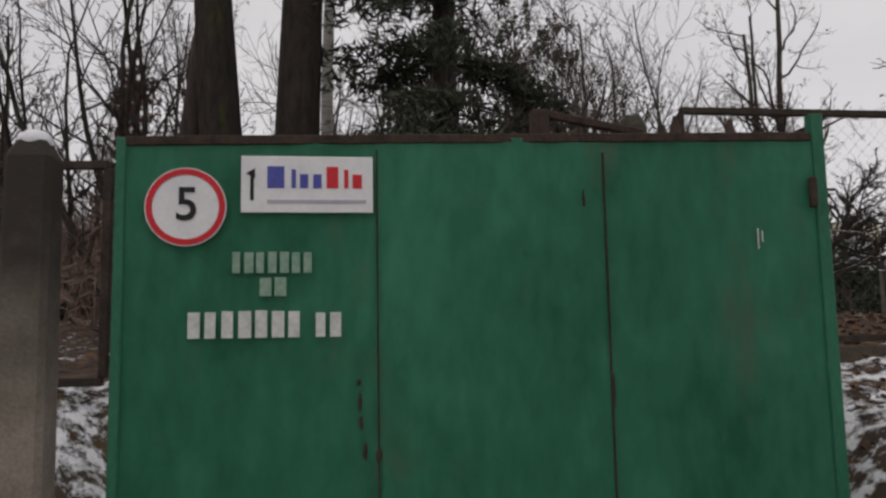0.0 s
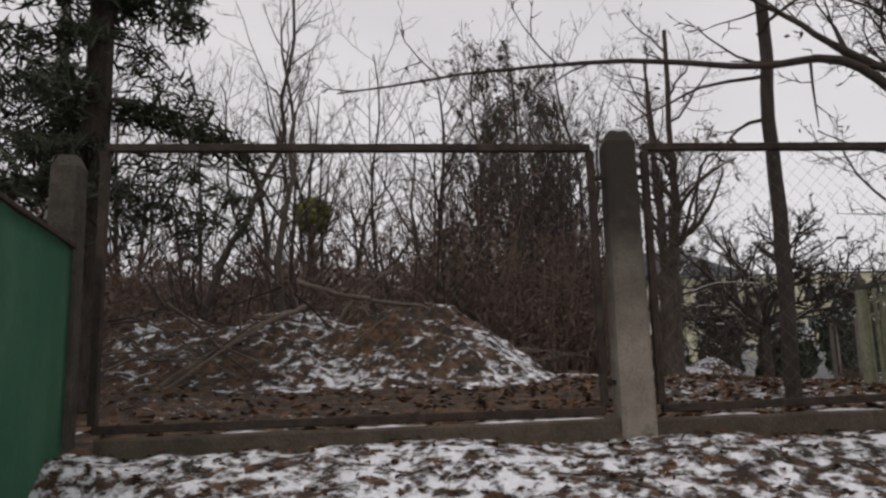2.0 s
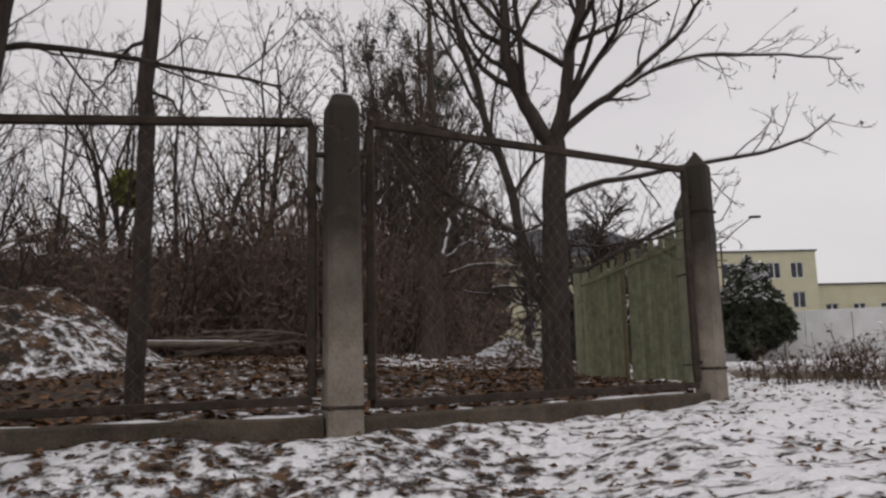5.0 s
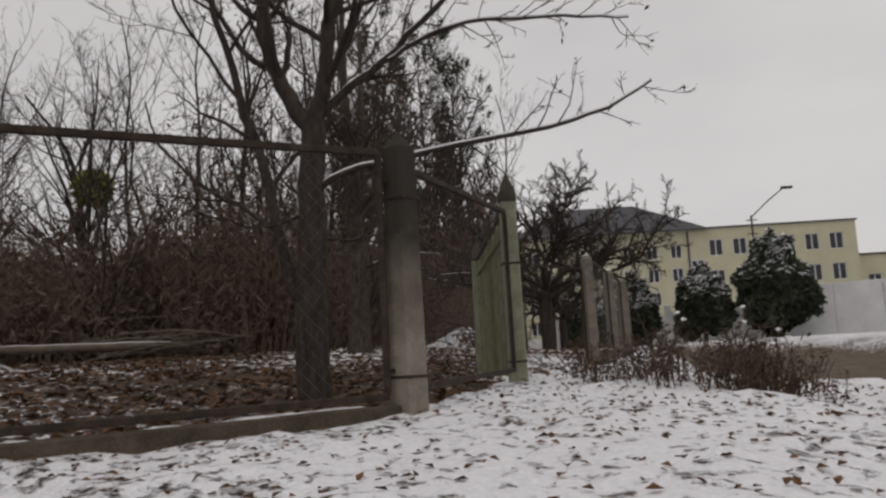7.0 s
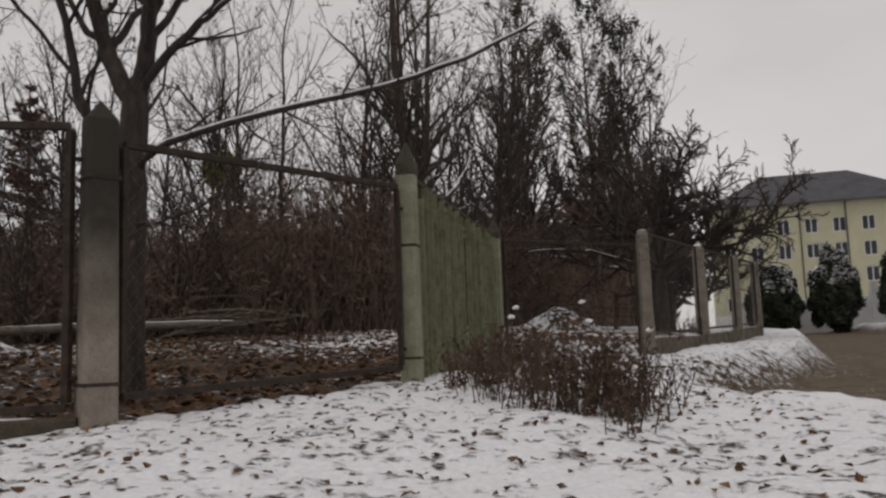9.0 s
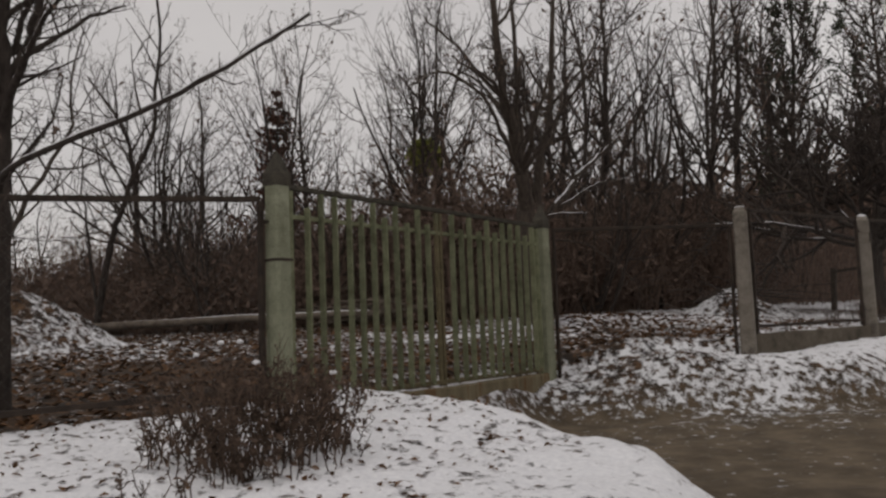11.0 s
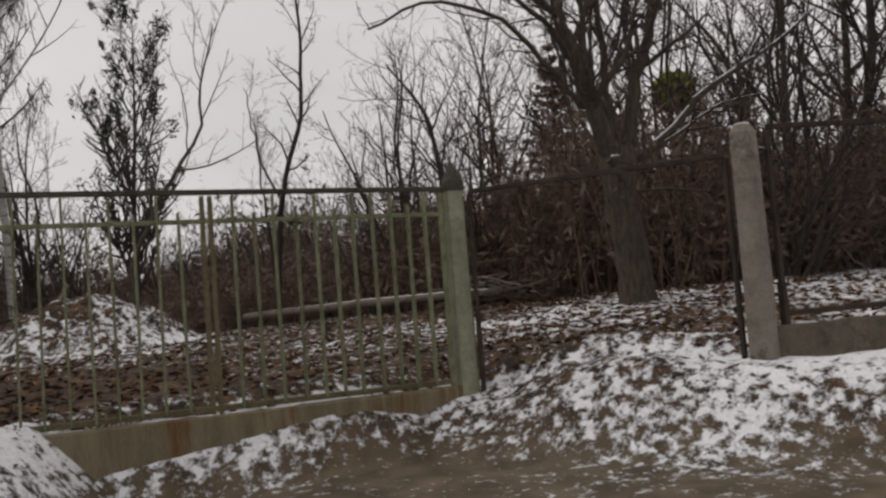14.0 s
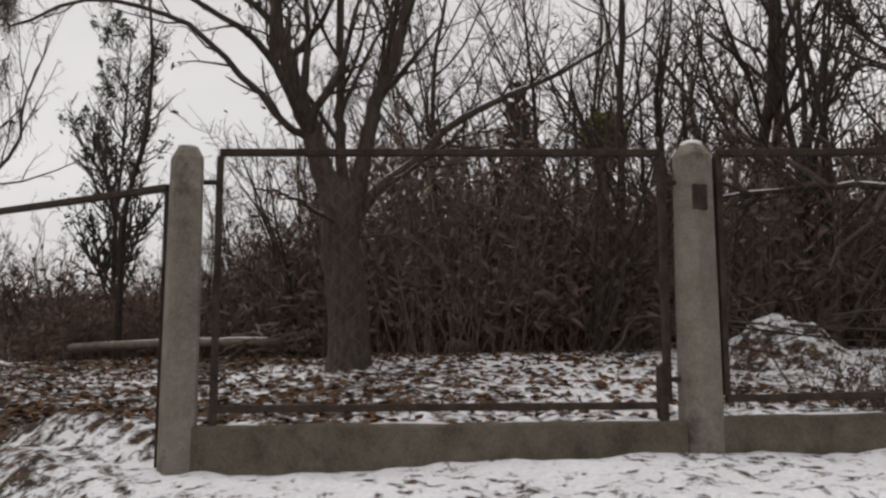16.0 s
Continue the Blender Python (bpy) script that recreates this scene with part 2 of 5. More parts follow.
# ---- building helpers ----
def mesh_ob(name, verts, faces, material, parent=None, smooth=False, label=""):
    me = bpy.data.meshes.new(name)
    me.from_pydata(verts, [], faces)
    me.materials.append(material)
    if smooth:
        me.polygons.foreach_set("use_smooth", [True] * len(me.polygons))
    me.update()
    ob = new(name, me)
    if parent is not None:
        ob.parent = parent
    if label:
        ob["label"] = label
    return ob


def part(name, bm, material, parent=None, label="", smooth=False):
    me = bpy.data.meshes.new(name)
    bm.normal_update()
    bm.to_mesh(me)
    bm.free()
    me.materials.append(material)
    if smooth:
        me.polygons.foreach_set("use_smooth", [True] * len(me.polygons))
    ob = new(name, me)
    if parent is not None:
        ob.parent = parent
    if label:
        ob["label"] = label
    return ob


def box_bm(x0, x1, y0, y1, z0, z1, bevel=0.0, bm=None):
    bm = bm or bmesh.new()
    r = bmesh.ops.create_cube(bm, size=1.0, matrix=Matrix.LocRotScale(((x0 + x1) / 2, (y0 + y1) / 2, (z0 + z1) / 2), None, (x1 - x0, y1 - y0, z1 - z0)))
    if bevel:
        edges = list({e for v in r["verts"] for e in v.link_edges})
        bmesh.ops.bevel(bm, geom=edges, offset=bevel, segments=1, affect="EDGES")
    return bm


def bar(name, a, b, w, h, material, parent, label="", bevel=0.004):
    """A straight bar from a to b, w across and h high."""
    a, b = Vector(a), Vector(b)
    d = b - a
    bm = box_bm(-w / 2, w / 2, 0, d.length, -h / 2, h / 2, bevel)
    q = d.to_track_quat("Y", "Z")
    bmesh.ops.transform(bm, matrix=Matrix.Translation(a) @ q.to_matrix().to_4x4(), verts=bm.verts)
    return part(name, bm, material, parent, label)


def tube_data(lines, sides=4):
    """Vertices and faces of tapered tubes along lines of (points, radii)."""
    vs, fs, base = [], [], 0
    ang = np.arange(sides) * 2 * math.pi / sides
    ca, sa = np.cos(ang)[None, None, :, None], np.sin(ang)[None, None, :, None]
    tri = np.arange(sides)
    nxt = (tri + 1) % sides
    by_len = {}
    for pts, rad in lines:
        by_len.setdefault(len(pts), []).append((pts, rad))
    for n, group in by_len.items():
        P = np.array([g[0] for g in group], float)
        R = np.array([g[1] for g in group], float)
        t = np.gradient(P, axis=1)
        t /= np.linalg.norm(t, axis=2, keepdims=True) + 1e-9
        m = t.mean(1)
        flat = np.abs(m[:, :1]) < 0.7 * np.linalg.norm(m, axis=1, keepdims=True)
        ref = np.where(flat, np.array((1.0, 0.13, 0.07)), np.array((0.1, 1.0, 0.05)))[:, None, :]
        u = np.cross(t, np.broadcast_to(ref, t.shape))
        u /= np.linalg.norm(u, axis=2, keepdims=True) + 1e-9
        v = np.cross(t, u)
        ring = P[:, :, None, :] + R[:, :, None, None] * (ca * u[:, :, None, :] + sa * v[:, :, None, :])
        vs.append(ring.reshape(-1, 3))
        k = base + np.arange(len(group))[:, None, None] * n * sides + np.arange(n - 1)[None, :, None] * sides
        fs.append(np.stack([k + tri, k + nxt, k + sides + nxt, k + sides + tri], -1).reshape(-1, 4))
        base += len(group) * n * sides
    return np.concatenate(vs), np.concatenate(fs)


def tubes(name, lines, sides, material, parent=None, label=""):
    v, f = tube_data(lines, sides)
    return mesh_ob(name, v.tolist(), f.tolist(), material, parent, True, label)


def flakes(name, centres, size, material, parent=None, aspect=1.6, flat=0.0, label="", bend=0.25):
    """Many small bent leaves, two faces each, at the centres."""
    c = np.asarray(centres, float)
    n = len(c)
    u = rng.normal(size=(n, 3))
    u[:, 2] *= 1 - flat
    u /= np.linalg.norm(u, axis=1, keepdims=True)
    w = rng.normal(size=(n, 3))
    if flat:
        w = np.array((0, 0, 1.0)) + rng.normal(size=(n, 3)) * (1 - flat)
    v = np.cross(w, u)
    v /= np.linalg.norm(v, axis=1, keepdims=True) + 1e-9
    nn = np.cross(u, v)
    s = size * rng.uniform(0.6, 1.3, (n, 1))
    a, b2 = u * s * aspect / 2, v * s / 2
    up = nn * s * bend
    quad = np.stack([c - a, c - b2 + up, c + a, c + b2 + up], 1)
    vv = quad.reshape(-1, 3)
    k = np.arange(n)[:, None] * 4
    f = np.concatenate([k + np.array([0, 1, 2]), k + np.array([0, 2, 3])])
    return mesh_ob(name, vv.tolist(), f.tolist(), material, parent, False, label)


def smooth01(a, b, x):
    t = np.clip((x - a) / (b - a), 0, 1)
    return t * t * (3 - 2 * t)


def inside_distance(poly, x, y):
    """Signed distance to a polygon, positive inside."""
    p = np.asarray(poly, float)
    q = np.roll(p, -1, 0)
    best = np.full(x.shape, 1e9)
    ins = np.zeros(x.shape, bool)
    for (ax, ay), (bx, by) in zip(p, q):
        dx, dy = bx - ax, by - ay
        t = np.clip(((x - ax) * dx + (y - ay) * dy) / (dx * dx + dy * dy + 1e-12), 0, 1)
        best = np.minimum(best, np.hypot(x - ax - t * dx, y - ay - t * dy))
        with np.errstate(divide="ignore", invalid="ignore"):
            ins ^= ((ay > y) != (by > y)) & (x < ax + (y - ay) * dx / (dy if dy else 1e-12))
    return np.where(ins, best, -best)


# ---- the plan ----
POST_A, POST_B, POST_C, POST_D = (4.54, 5.77), (7.52, 6.20), (10.07, 7.99), (10.90, 11.03)
POST_E, POST_F, POST_G, POST_H, POST_I = (10.53, 15.83), (12.52, 17.745), (13.36, 20.83), (14.1, 23.85), (14.7, 26.9)
YARD = [(-90, 2), (-1.9, 4.6), (1.7, 5.3), POST_A, POST_B, POST_C, POST_D, POST_E, POST_F, POST_G, POST_H, POST_I, (15.2, 60), (-90, 60)]
ROAD = [(10.75, 12.35), (13.0, 11.8), (14.35, 11.3), (15.1, 10.4), (15.25, 8.6), (14.5, 6.6), (12.5, 5.0), (10.6, 4.05), (7.6, 3.3), (2.75, 2.4), (2.15, 3.1), (1.95, 4.6), (-1.6, 4.4), (-2.2, 2.7), (-6, 1.2), (-90, -1),
        (-90, -7), (9, -3), (16, -1), (21, 3.5), (23, 9), (23.5, 16), (23.5, 30), (22.5, 60), (19, 140), (13, 140), (15.6, 60), (16.2, 30), (15.7, 24), (14.9, 20.4), (13.9, 17.7), (12.3, 16.5), (10.75, 15.3)]


def rise(y):
    """The land climbs along the fence and flattens beyond its last bays."""
    return 0.036 * (np.minimum(y, 21) - 6) + 0.013 * np.maximum(np.asarray(y, float) - 21, 0)


def terrain(x, y):
    """Height of the ground, and how much it is road, and how far inside the fence it lies."""
    x, y = np.asarray(x, float), np.asarray(y, float)
    road = smooth01(-0.45, 0.5, inside_distance(ROAD, x, y))
    yard = inside_distance(YARD, x, y)
    z = rise(y) + 0.36 * smooth01(0.3, 7, yard)
    depth = np.interp(y, [0, 20, 45, 60, 200], [0.8, 0.78, 0.62, 0.55, 0.4])
    z = z - depth * road
    # the verge falls away from the fence along the first stretch, and dips at the gap post
    z = z - 0.24 * smooth01(0.1, 1.2, -yard) * smooth01(9.5, 8.0, x) * (1 - road)
    z = z - 0.21 * smooth01(14.8, 16.4, y) * smooth01(0.35, -0.05, yard) * smooth01(30, 24, y) * (1 - road)
    z = z - 0.14 * smooth01(1.2, 3.2, -yard) * smooth01(11.0, 13.0, x) * smooth01(14.0, 12.0, y) * (1 - road)
    z = z - 0.36 * np.exp(-(((x - 11.0) / 0.75) ** 2 + ((y - 15.5) / 0.7) ** 2)) * (1 - road)
    # shovelled heap of snow and earth by the gap in the fence
    z = z + 0.14 * np.exp(-(((x - 11.7) / 0.9) ** 2 + ((y - 16.9) / 0.6) ** 2))
    return z, road, yard


def ground_z(x, y):
    return float(terrain(np.array([x]), np.array([y]))[0][0])


def axis(lo, hi, fine0, fine1, step, grow=1.22):
    mid = list(np.arange(fine0, fine1, step))
    out, s, v = [], step, fine1
    while v < hi:
        out.append(v)
        s *= grow
        v += s
    out.append(hi)
    low, s, v = [], step * grow, fine0 - step * grow
    while v > lo:
        low.append(v)
        s *= grow
        v -= s
    return np.array([lo] + low[::-1] + mid + out)


def build_ground():
    xs, ys = axis(-600, 600, -2.5, 17.0, 0.075), axis(-300, 900, 2.6, 21.5, 0.075)
    X, Y = np.meshgrid(xs, ys)
    z, road, yard = terrain(X, Y)
    rough = np.array([noise.noise((a * 1.3, b * 1.3, 0)) * 0.05 + noise.noise((a * 5, b * 5, 3)) * 0.03 + noise.noise((a * 11, b * 11, 7)) * 0.016
                      for a, b in zip(X.ravel(), Y.ravel())]).reshape(X.shape)
    z = z + rough * (1 - 0.6 * road)
    big = np.array([noise.noise((a * 0.35, b * 0.35, 9)) for a, b in zip(X.ravel(), Y.ravel())]).reshape(X.shape)
    verge = 0.55 + 0.17 * smooth01(7.0, 10.5, X) + 0.05 * big
    verge = verge - 0.10 * smooth01(14.0, 15.5, Y) + 0.08 * smooth01(16.8, 18.5, Y)
    inner = 0.46 + 0.18 * big + 0.12 * smooth01(16, 18, Y) * smooth01(6, 8, X)
    inner = inner - 0.14 * np.exp(-((X - 9) / 2.2) ** 2 - ((Y - 11) / 3) ** 2)
    inner = inner - 0.2 * smooth01(11, 9.5, Y) * smooth01(6, 4.5, X)
    verge = verge - 0.08 * np.exp(-((X - 11.9) / 1.0) ** 2 - ((Y - 14.2) / 1.3) ** 2)
    snow = np.where(yard > 0.15, inner, verge)
    d = inside_distance(ROAD, X, Y)
    snow = snow - 0.09 * np.exp(-((d + 0.4) / 0.5) ** 2) * smooth01(11.5, 13, Y) * smooth01(18.5, 16.5, Y) * (yard < 0)
    snow = snow * (1 - road) + road * (0.28 - 0.08 * smooth01(20, 26, Y) + 0.2 * np.exp(-np.maximum(d, 0) / 0.9) + 0.16 * big)
    n, m = len(xs), len(ys)
    verts = np.stack([X, Y, z], -1).reshape(-1, 3)
    i = (np.arange(m - 1)[:, None] * n + np.arange(n - 1)[None, :]).ravel()
    faces = np.stack([i, i + 1, i + n + 1, i + n], -1)
    ob = mesh_ob("ground", verts.tolist(), faces.tolist(), M_GROUND, None, True)
    for name, val in (("snow", snow), ("road", road)):
        at = ob.data.attributes.new(name, "FLOAT", "POINT")
        at.data.foreach_set("value", np.clip(val, 0, 1).astype(np.float32).ravel())
    tagged(ob, "patchy snow over leaf litter beside a wet brown road", "ground", kind="structure")


build_ground()


# ---- fence ----
def post(name, xy, z0, z1, material, w=0.18, tip=0.0, turn=0.0, label="", snow=0.0, bands=(), dark_head=False):
    """Square concrete fence post with a chamfered or pointed head."""
    root = new(name)
    root.matrix_world = pose(xy[0], xy[1], z0, 0, 0, turn)
    h = z1 - z0
    bm = bmesh.new()
    body = h - (tip or 0.07)
    levels = [(-0.6, w * 1.12), (h * 0.45, w * 1.02), (body, w * 0.95), (h, 0.012 if tip else w * 0.6)]
    rings = []
    for zz, ww in levels:
        c = ww * 0.12
        k = ww / 2
        rings.append([bm.verts.new((a, b, zz)) for a, b in ((-k + c, -k), (k - c, -k), (k, -k + c), (k, k - c), (k - c, k), (-k + c, k), (-k, k - c), (-k, -k + c))])
    for r0, r1 in zip(rings, rings[1:]):
        for i in range(8):
            bm.faces.new((r0[i], r0[(i + 1) % 8], r1[(i + 1) % 8], r1[i]))
    bm.faces.new(rings[-1])
    part("shaft", bm, material, root)
    if dark_head:
        k = w * 0.5
        bm = bmesh.new()
        q = [[bm.verts.new((a * kk, b * kk, zz)) for a, b in ((-1, -1), (1, -1), (1, 1), (-1, 1))] for zz, kk in ((body - 0.1, k), (body + 0.005, k * 1.0), (h + 0.012, 0.008))]
        for r0, r1 in zip(q, q[1:]):
            for i in range(4):
                bm.faces.new((r0[i], r0[(i + 1) % 4], r1[(i + 1) % 4], r1[i]))
        bm.faces.new(q[-1])
        part("head", bm, M_DARKHEAD, root, "black weathered pointed head")
    for zb in bands:
        bm = box_bm(-w * 0.54, w * 0.54, -w * 0.54, w * 0.54, zb - 0.012, zb + 0.012, 0.003)
        part("wire_band", bm, M_STEEL, root, "rusty wire band")
    if snow:
        bm = bmesh.new()
        bmesh.ops.create_icosphere(bm, subdivisions=2, radius=1.0, matrix=Matrix.LocRotScale((0, 0, h + 0.005), None, (w * 0.36, w * 0.36, snow)))
        part("snow_cap", bm, M_SNOW, root, "thin cap of snow", True)
    return tagged(root, label, "fence post", "concrete fence posts")


def wire_mesh(a, b, za0, za1, zb0, zb1, parent, pitch=0.07, r=0.0008):
    """Chain-link wires within the frame from a to b."""
    a, b = np.array(a), np.array(b)
    L = np.linalg.norm(b - a)
    d = (b - a) / L
    H = min(za1 - za0, zb1 - zb0)
    lines = []
    for sgn in (1, -1):
        for c in np.arange(-H, L, pitch * 1.41):
            s0, s1 = max(c, 0), min(c + H, L)
            if s1 - s0 < 0.03:
                continue
            h0, h1 = s0 - c, s1 - c
            if sgn < 0:
                h0, h1 = H - h0, H - h1
            f = lambda s, hh: (a[0] + d[0] * s, a[1] + d[1] * s, za0 + (zb0 - za0) * s / L + hh * ((za1 - za0) + ((zb1 - zb0) - (za1 - za0)) * s / L) / H)
            lines.append((np.array([f(s0, h0), f(s1, h1)]), np.array([r, r])))
    return tubes("wire_mesh", lines, 3, M_WIRE, parent, "thin chain-link mesh")


def panel(a, b, tops, bots, inset=(0.16, 0.16), back=0.0, mesh=True, label=""):
    """Steel angle frame with chain link between two posts; tops and bots are heights at a and b."""
    root = new("mesh_fence_panel")
    va, vb = np.array(a, float), np.array(b, float)
    L = np.linalg.norm(vb - va)
    d = (vb - va) / L
    nrm = np.array((-d[1], d[0]))
    pa, pb = va + d * inset[0] + nrm * back, vb - d * inset[1] + nrm * back
    P = lambda p, z: (p[0], p[1], z)
    w = 0.045
    bar("top_rail", P(pa, tops[0]), P(pb, tops[1]), w, w, M_STEEL, root)
    bar("bottom_rail", P(pa, bots[0]), P(pb, bots[1]), w, w, M_STEEL, root)
    bar("side_bar", P(pa, bots[0] + w / 2), P(pa, tops[0] - w / 2), w, w, M_STEEL, root)
    bar("side_bar", P(pb, bots[1] + w / 2), P(pb, tops[1] - w / 2), w, w, M_STEEL, root)
    for p, q, tp, bt in ((pa, va, tops[0], bots[0]), (pb, vb, tops[1], bots[1])):
        for f in (0.1, 0.88):
            z = bt + (tp - bt) * f
            bar("bracket", P(p, z), P(q + (p - q) * 0.45, z), 0.02, 0.03, M_STEEL, root)
    if mesh:
        wire_mesh(pa, pb, bots[0], tops[0], bots[1], tops[1], root)
    return tagged(root, label or "rusty steel frame with chain-link mesh between concrete posts", "fence panel", "chain-link fence panels")


def plinth(a, b, tops, depth=0.4, w=0.12, gap=0.1, material=None, label=""):
    va, vb = Vector((*a, 0)), Vector((*b, 0))
    d = (vb - va).normalized()
    pa, pb = va + d * gap, vb - d * gap
    za, zb = tops
    bm = bmesh.new()
    nrm = Vector((-d.y, d.x, 0)) * w / 2
    n = 12
    prev = None
    for i in range(n + 1):
        p = pa.lerp(pb, i / n)
        z = za + (zb - za) * i / n + 0.008 * noise.noise((i * 1.7, a[0], a[1]))
        wob = nrm.normalized() * 0.006 * noise.noise((i * 2.1, 4, a[0]))
        ring = [bm.verts.new((*(p - nrm + wob).xy, z - depth)), bm.verts.new((*(p + nrm).xy, z - depth)), bm.verts.new((*(p + nrm).xy, z - 0.012)),
                bm.verts.new((*(p + nrm * 0.8).xy, z)), bm.verts.new((*(p - nrm * 0.8 + wob).xy, z)), bm.verts.new((*(p - nrm + wob).xy, z - 0.015))]
        if prev:
            for k in range(6):
                bm.faces.new((prev[k], prev[(k + 1) % 6], ring[(k + 1) % 6], ring[k]))
        else:
            bm.faces.new(ring)
        prev = ring
    bm.faces.new(prev[::-1])
    ob = part("fence_plinth", bm, material or M_PLINTH)
    r = np.random.default_rng(int(abs(a[0]) * 100))
    for k in range(5):
        f0 = r.uniform(0.0, 0.85)
        f1 = min(f0 + r.uniform(0.05, 0.22), 1)
        t = np.linspace(f0, f1, 9)
        pts = np.stack([pa.x + (pb.x - pa.x) * t, pa.y + (pb.y - pa.y) * t, za + (zb - za) * t - 0.012], 1)
        pts[:, :2] += r.normal(size=(9, 2)) * 0.006
        tubes("snow_strip", [(pts, 0.028 * np.sin(np.linspace(0.15, 2.99, 9)) ** 0.5 * r.uniform(0.7, 1.1, 9))], 7, M_SNOW, ob, "thin snow lying on the plinth")
    return tagged(ob, label or "low stained concrete plinth under the fence panel", "fence plinth", "fence plinths")


GREY = "weathered grey concrete fence post, dark with damp"
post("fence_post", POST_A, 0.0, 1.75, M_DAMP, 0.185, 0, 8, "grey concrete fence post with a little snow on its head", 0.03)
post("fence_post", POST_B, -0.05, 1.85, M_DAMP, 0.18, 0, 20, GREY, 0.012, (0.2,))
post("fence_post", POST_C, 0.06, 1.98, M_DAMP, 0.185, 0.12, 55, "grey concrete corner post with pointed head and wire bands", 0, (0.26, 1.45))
post("fence_post", POST_D, 0.18, 2.32, M_PALE_POST, 0.17, 0.2, 5, "pale green painted concrete post with pointed head", 0, (0.2, 1.2), True)
post("fence_post", POST_E, 0.05, 2.3, M_PALE_POST, 0.17, 0.19, 5, "pale green painted concrete post with dark pointed head", 0, (), True)
post("fence_post", POST_F, 0.27, 2.23, M_CONCRETE, 0.185, 0, 15, "light grey concrete fence post with chamfered head", 0.012)
post("fence_post", POST_G, 0.5, 2.25, M_CONCRETE, 0.2, 0, 15, "light grey concrete post with snow on its head", 0.03)
post("fence_post", (1.40, 5.45), -0.3, 1.62, M_DARKHEAD, 0.17, 0, 8, "dark mossy concrete post behind the green sheet")
post("fence_post", POST_H, 0.6, 2.3, M_CONCRETE, 0.185, 0, 15, GREY)
post("fence_post", POST_I, 0.7, 2.4, M_CONCRETE, 0.185, 0, 15, GREY)

panel((1.62, 5.28), POST_A, (1.61, 1.655), (0.10, 0.13), (0.06, 0.17))
plinth((1.6, 5.28), POST_A, (0.06, 0.09), material=M_PLINTH_DARK)
panel(POST_A, POST_B, (1.665, 1.70), (0.135, 0.19))
plinth(POST_A, POST_B, (0.085, 0.11), material=M_PLINTH_DARK)
panel(POST_B, POST_C, (1.73, 1.82), (0.16, 0.2), (0.18, 0.16))
plinth(POST_B, POST_C, (0.10, 0.15), material=M_PLINTH_DARK)
panel(POST_C, POST_D, (1.75, 1.9), (0.24, 0.3))
panel(POST_F, POST_G, (2.2, 2.2), (0.6, 0.62), (0.21, 0.2))
plinth(POST_F, POST_G, (0.50, 0.53))
panel(POST_G, POST_H, (2.2, 2.25), (0.66, 0.72))
plinth(POST_G, POST_H, (0.55, 0.62))
panel(POST_H, POST_I, (2.25, 2.35), (0.74, 0.82))
plinth(POST_H, POST_I, (0.64, 0.72))
panel((-7.9, 4.2), (-1.55, 4.5), (1.12, 1.12), (-0.1, -0.05))

for k, (px, py) in enumerate(((12.57, 17.95), (13.31, 20.6))):
    stub = bar("rusty_stub", (px, py, 0.15), (px, py, 0.86), 0.07, 0.05, M_STEEL, None)
    tagged(stub, "rusty steel stub standing beside the concrete post", "steel stub", "rusty stubs")
# thin dark box added on the post face to draw its dark hole
plate = part("hole_plate", box_bm(13.455, 13.475, 20.76, 20.86, 1.82, 1.98, 0.004), M_STEEL)
tagged(plate, "small dark plate put in place of a hole in the post", "plate")

# open gap: only a top rail and its two uprights are left
gap_frame = new("fence_rail")
bar("top_rail", (10.64, 15.95, 1.99), (12.40, 17.63, 1.99), 0.045, 0.045, M_STEEL, gap_frame)
bar("upright", (10.64, 15.95, 0.0), (10.64, 15.95, 1.965), 0.04, 0.04, M_STEEL, gap_frame)
bar("upright", (12.40, 17.63, 0.2), (12.40, 17.63, 1.965), 0.04, 0.04, M_STEEL, gap_frame)
tagged(gap_frame, "bare rusty top rail spanning a gap in the fence", "fence rail")


def slat_panel(a, b):
    root = new("slat_fence_panel")
    va, vb = np.array(a), np.array(b)
    L = np.linalg.norm(vb - va)
    d = (vb - va) / L
    at = lambda s, z, off=0.0: (va[0] + d[0] * s - d[1] * off, va[1] + d[1] * s + d[0] * off, z)
    bar("top_rail", at(0.12, 2.03), at(L - 0.12, 2.04), 0.045, 0.045, M_DARKHEAD, root, "dark weathered top rail")
    bar("middle_rail", at(0.17, 1.77), at(L - 0.17, 1.79), 0.035, 0.04, M_SLAT, root)
    bar("bottom_rail", at(0.17, 0.17), at(L - 0.17, 0.15), 0.045, 0.05, M_RUSTY_GREEN, root, "rusty bottom rail")
    for s in (0.15, L - 0.15):
        bar("end_bar", at(s, 0.0), at(s, 2.0), 0.045, 0.045, M_SLAT, root)
    for s in (L / 2 - 0.035, L / 2 + 0.035):
        bar("middle_bar", at(s, 0.1), at(s, 2.0), 0.04, 0.04, M_RUSTY_GREEN, root, "rusty middle bar")
    n = 11
    for half, s0 in ((0, 0.15), (1, L / 2 + 0.04)):
        step = (L / 2 - 0.19) / (n + 1)
        for i in range(n):
            s = s0 + step * (i + 1) + rng.normal() * 0.008
            top = 2.0 if (i + half) % 2 == 1 or i % 5 == 2 else 1.86 + rng.normal() * 0.01
            lean = rng.normal() * 0.008
            o = bar("slat", at(s, 0.15, -0.035), at(s + lean, top, -0.035), 0.066, 0.02, M_SLAT, root)
    return tagged(root, "slatted metal fence in faded green paint, rust at its foot", "fence panel")


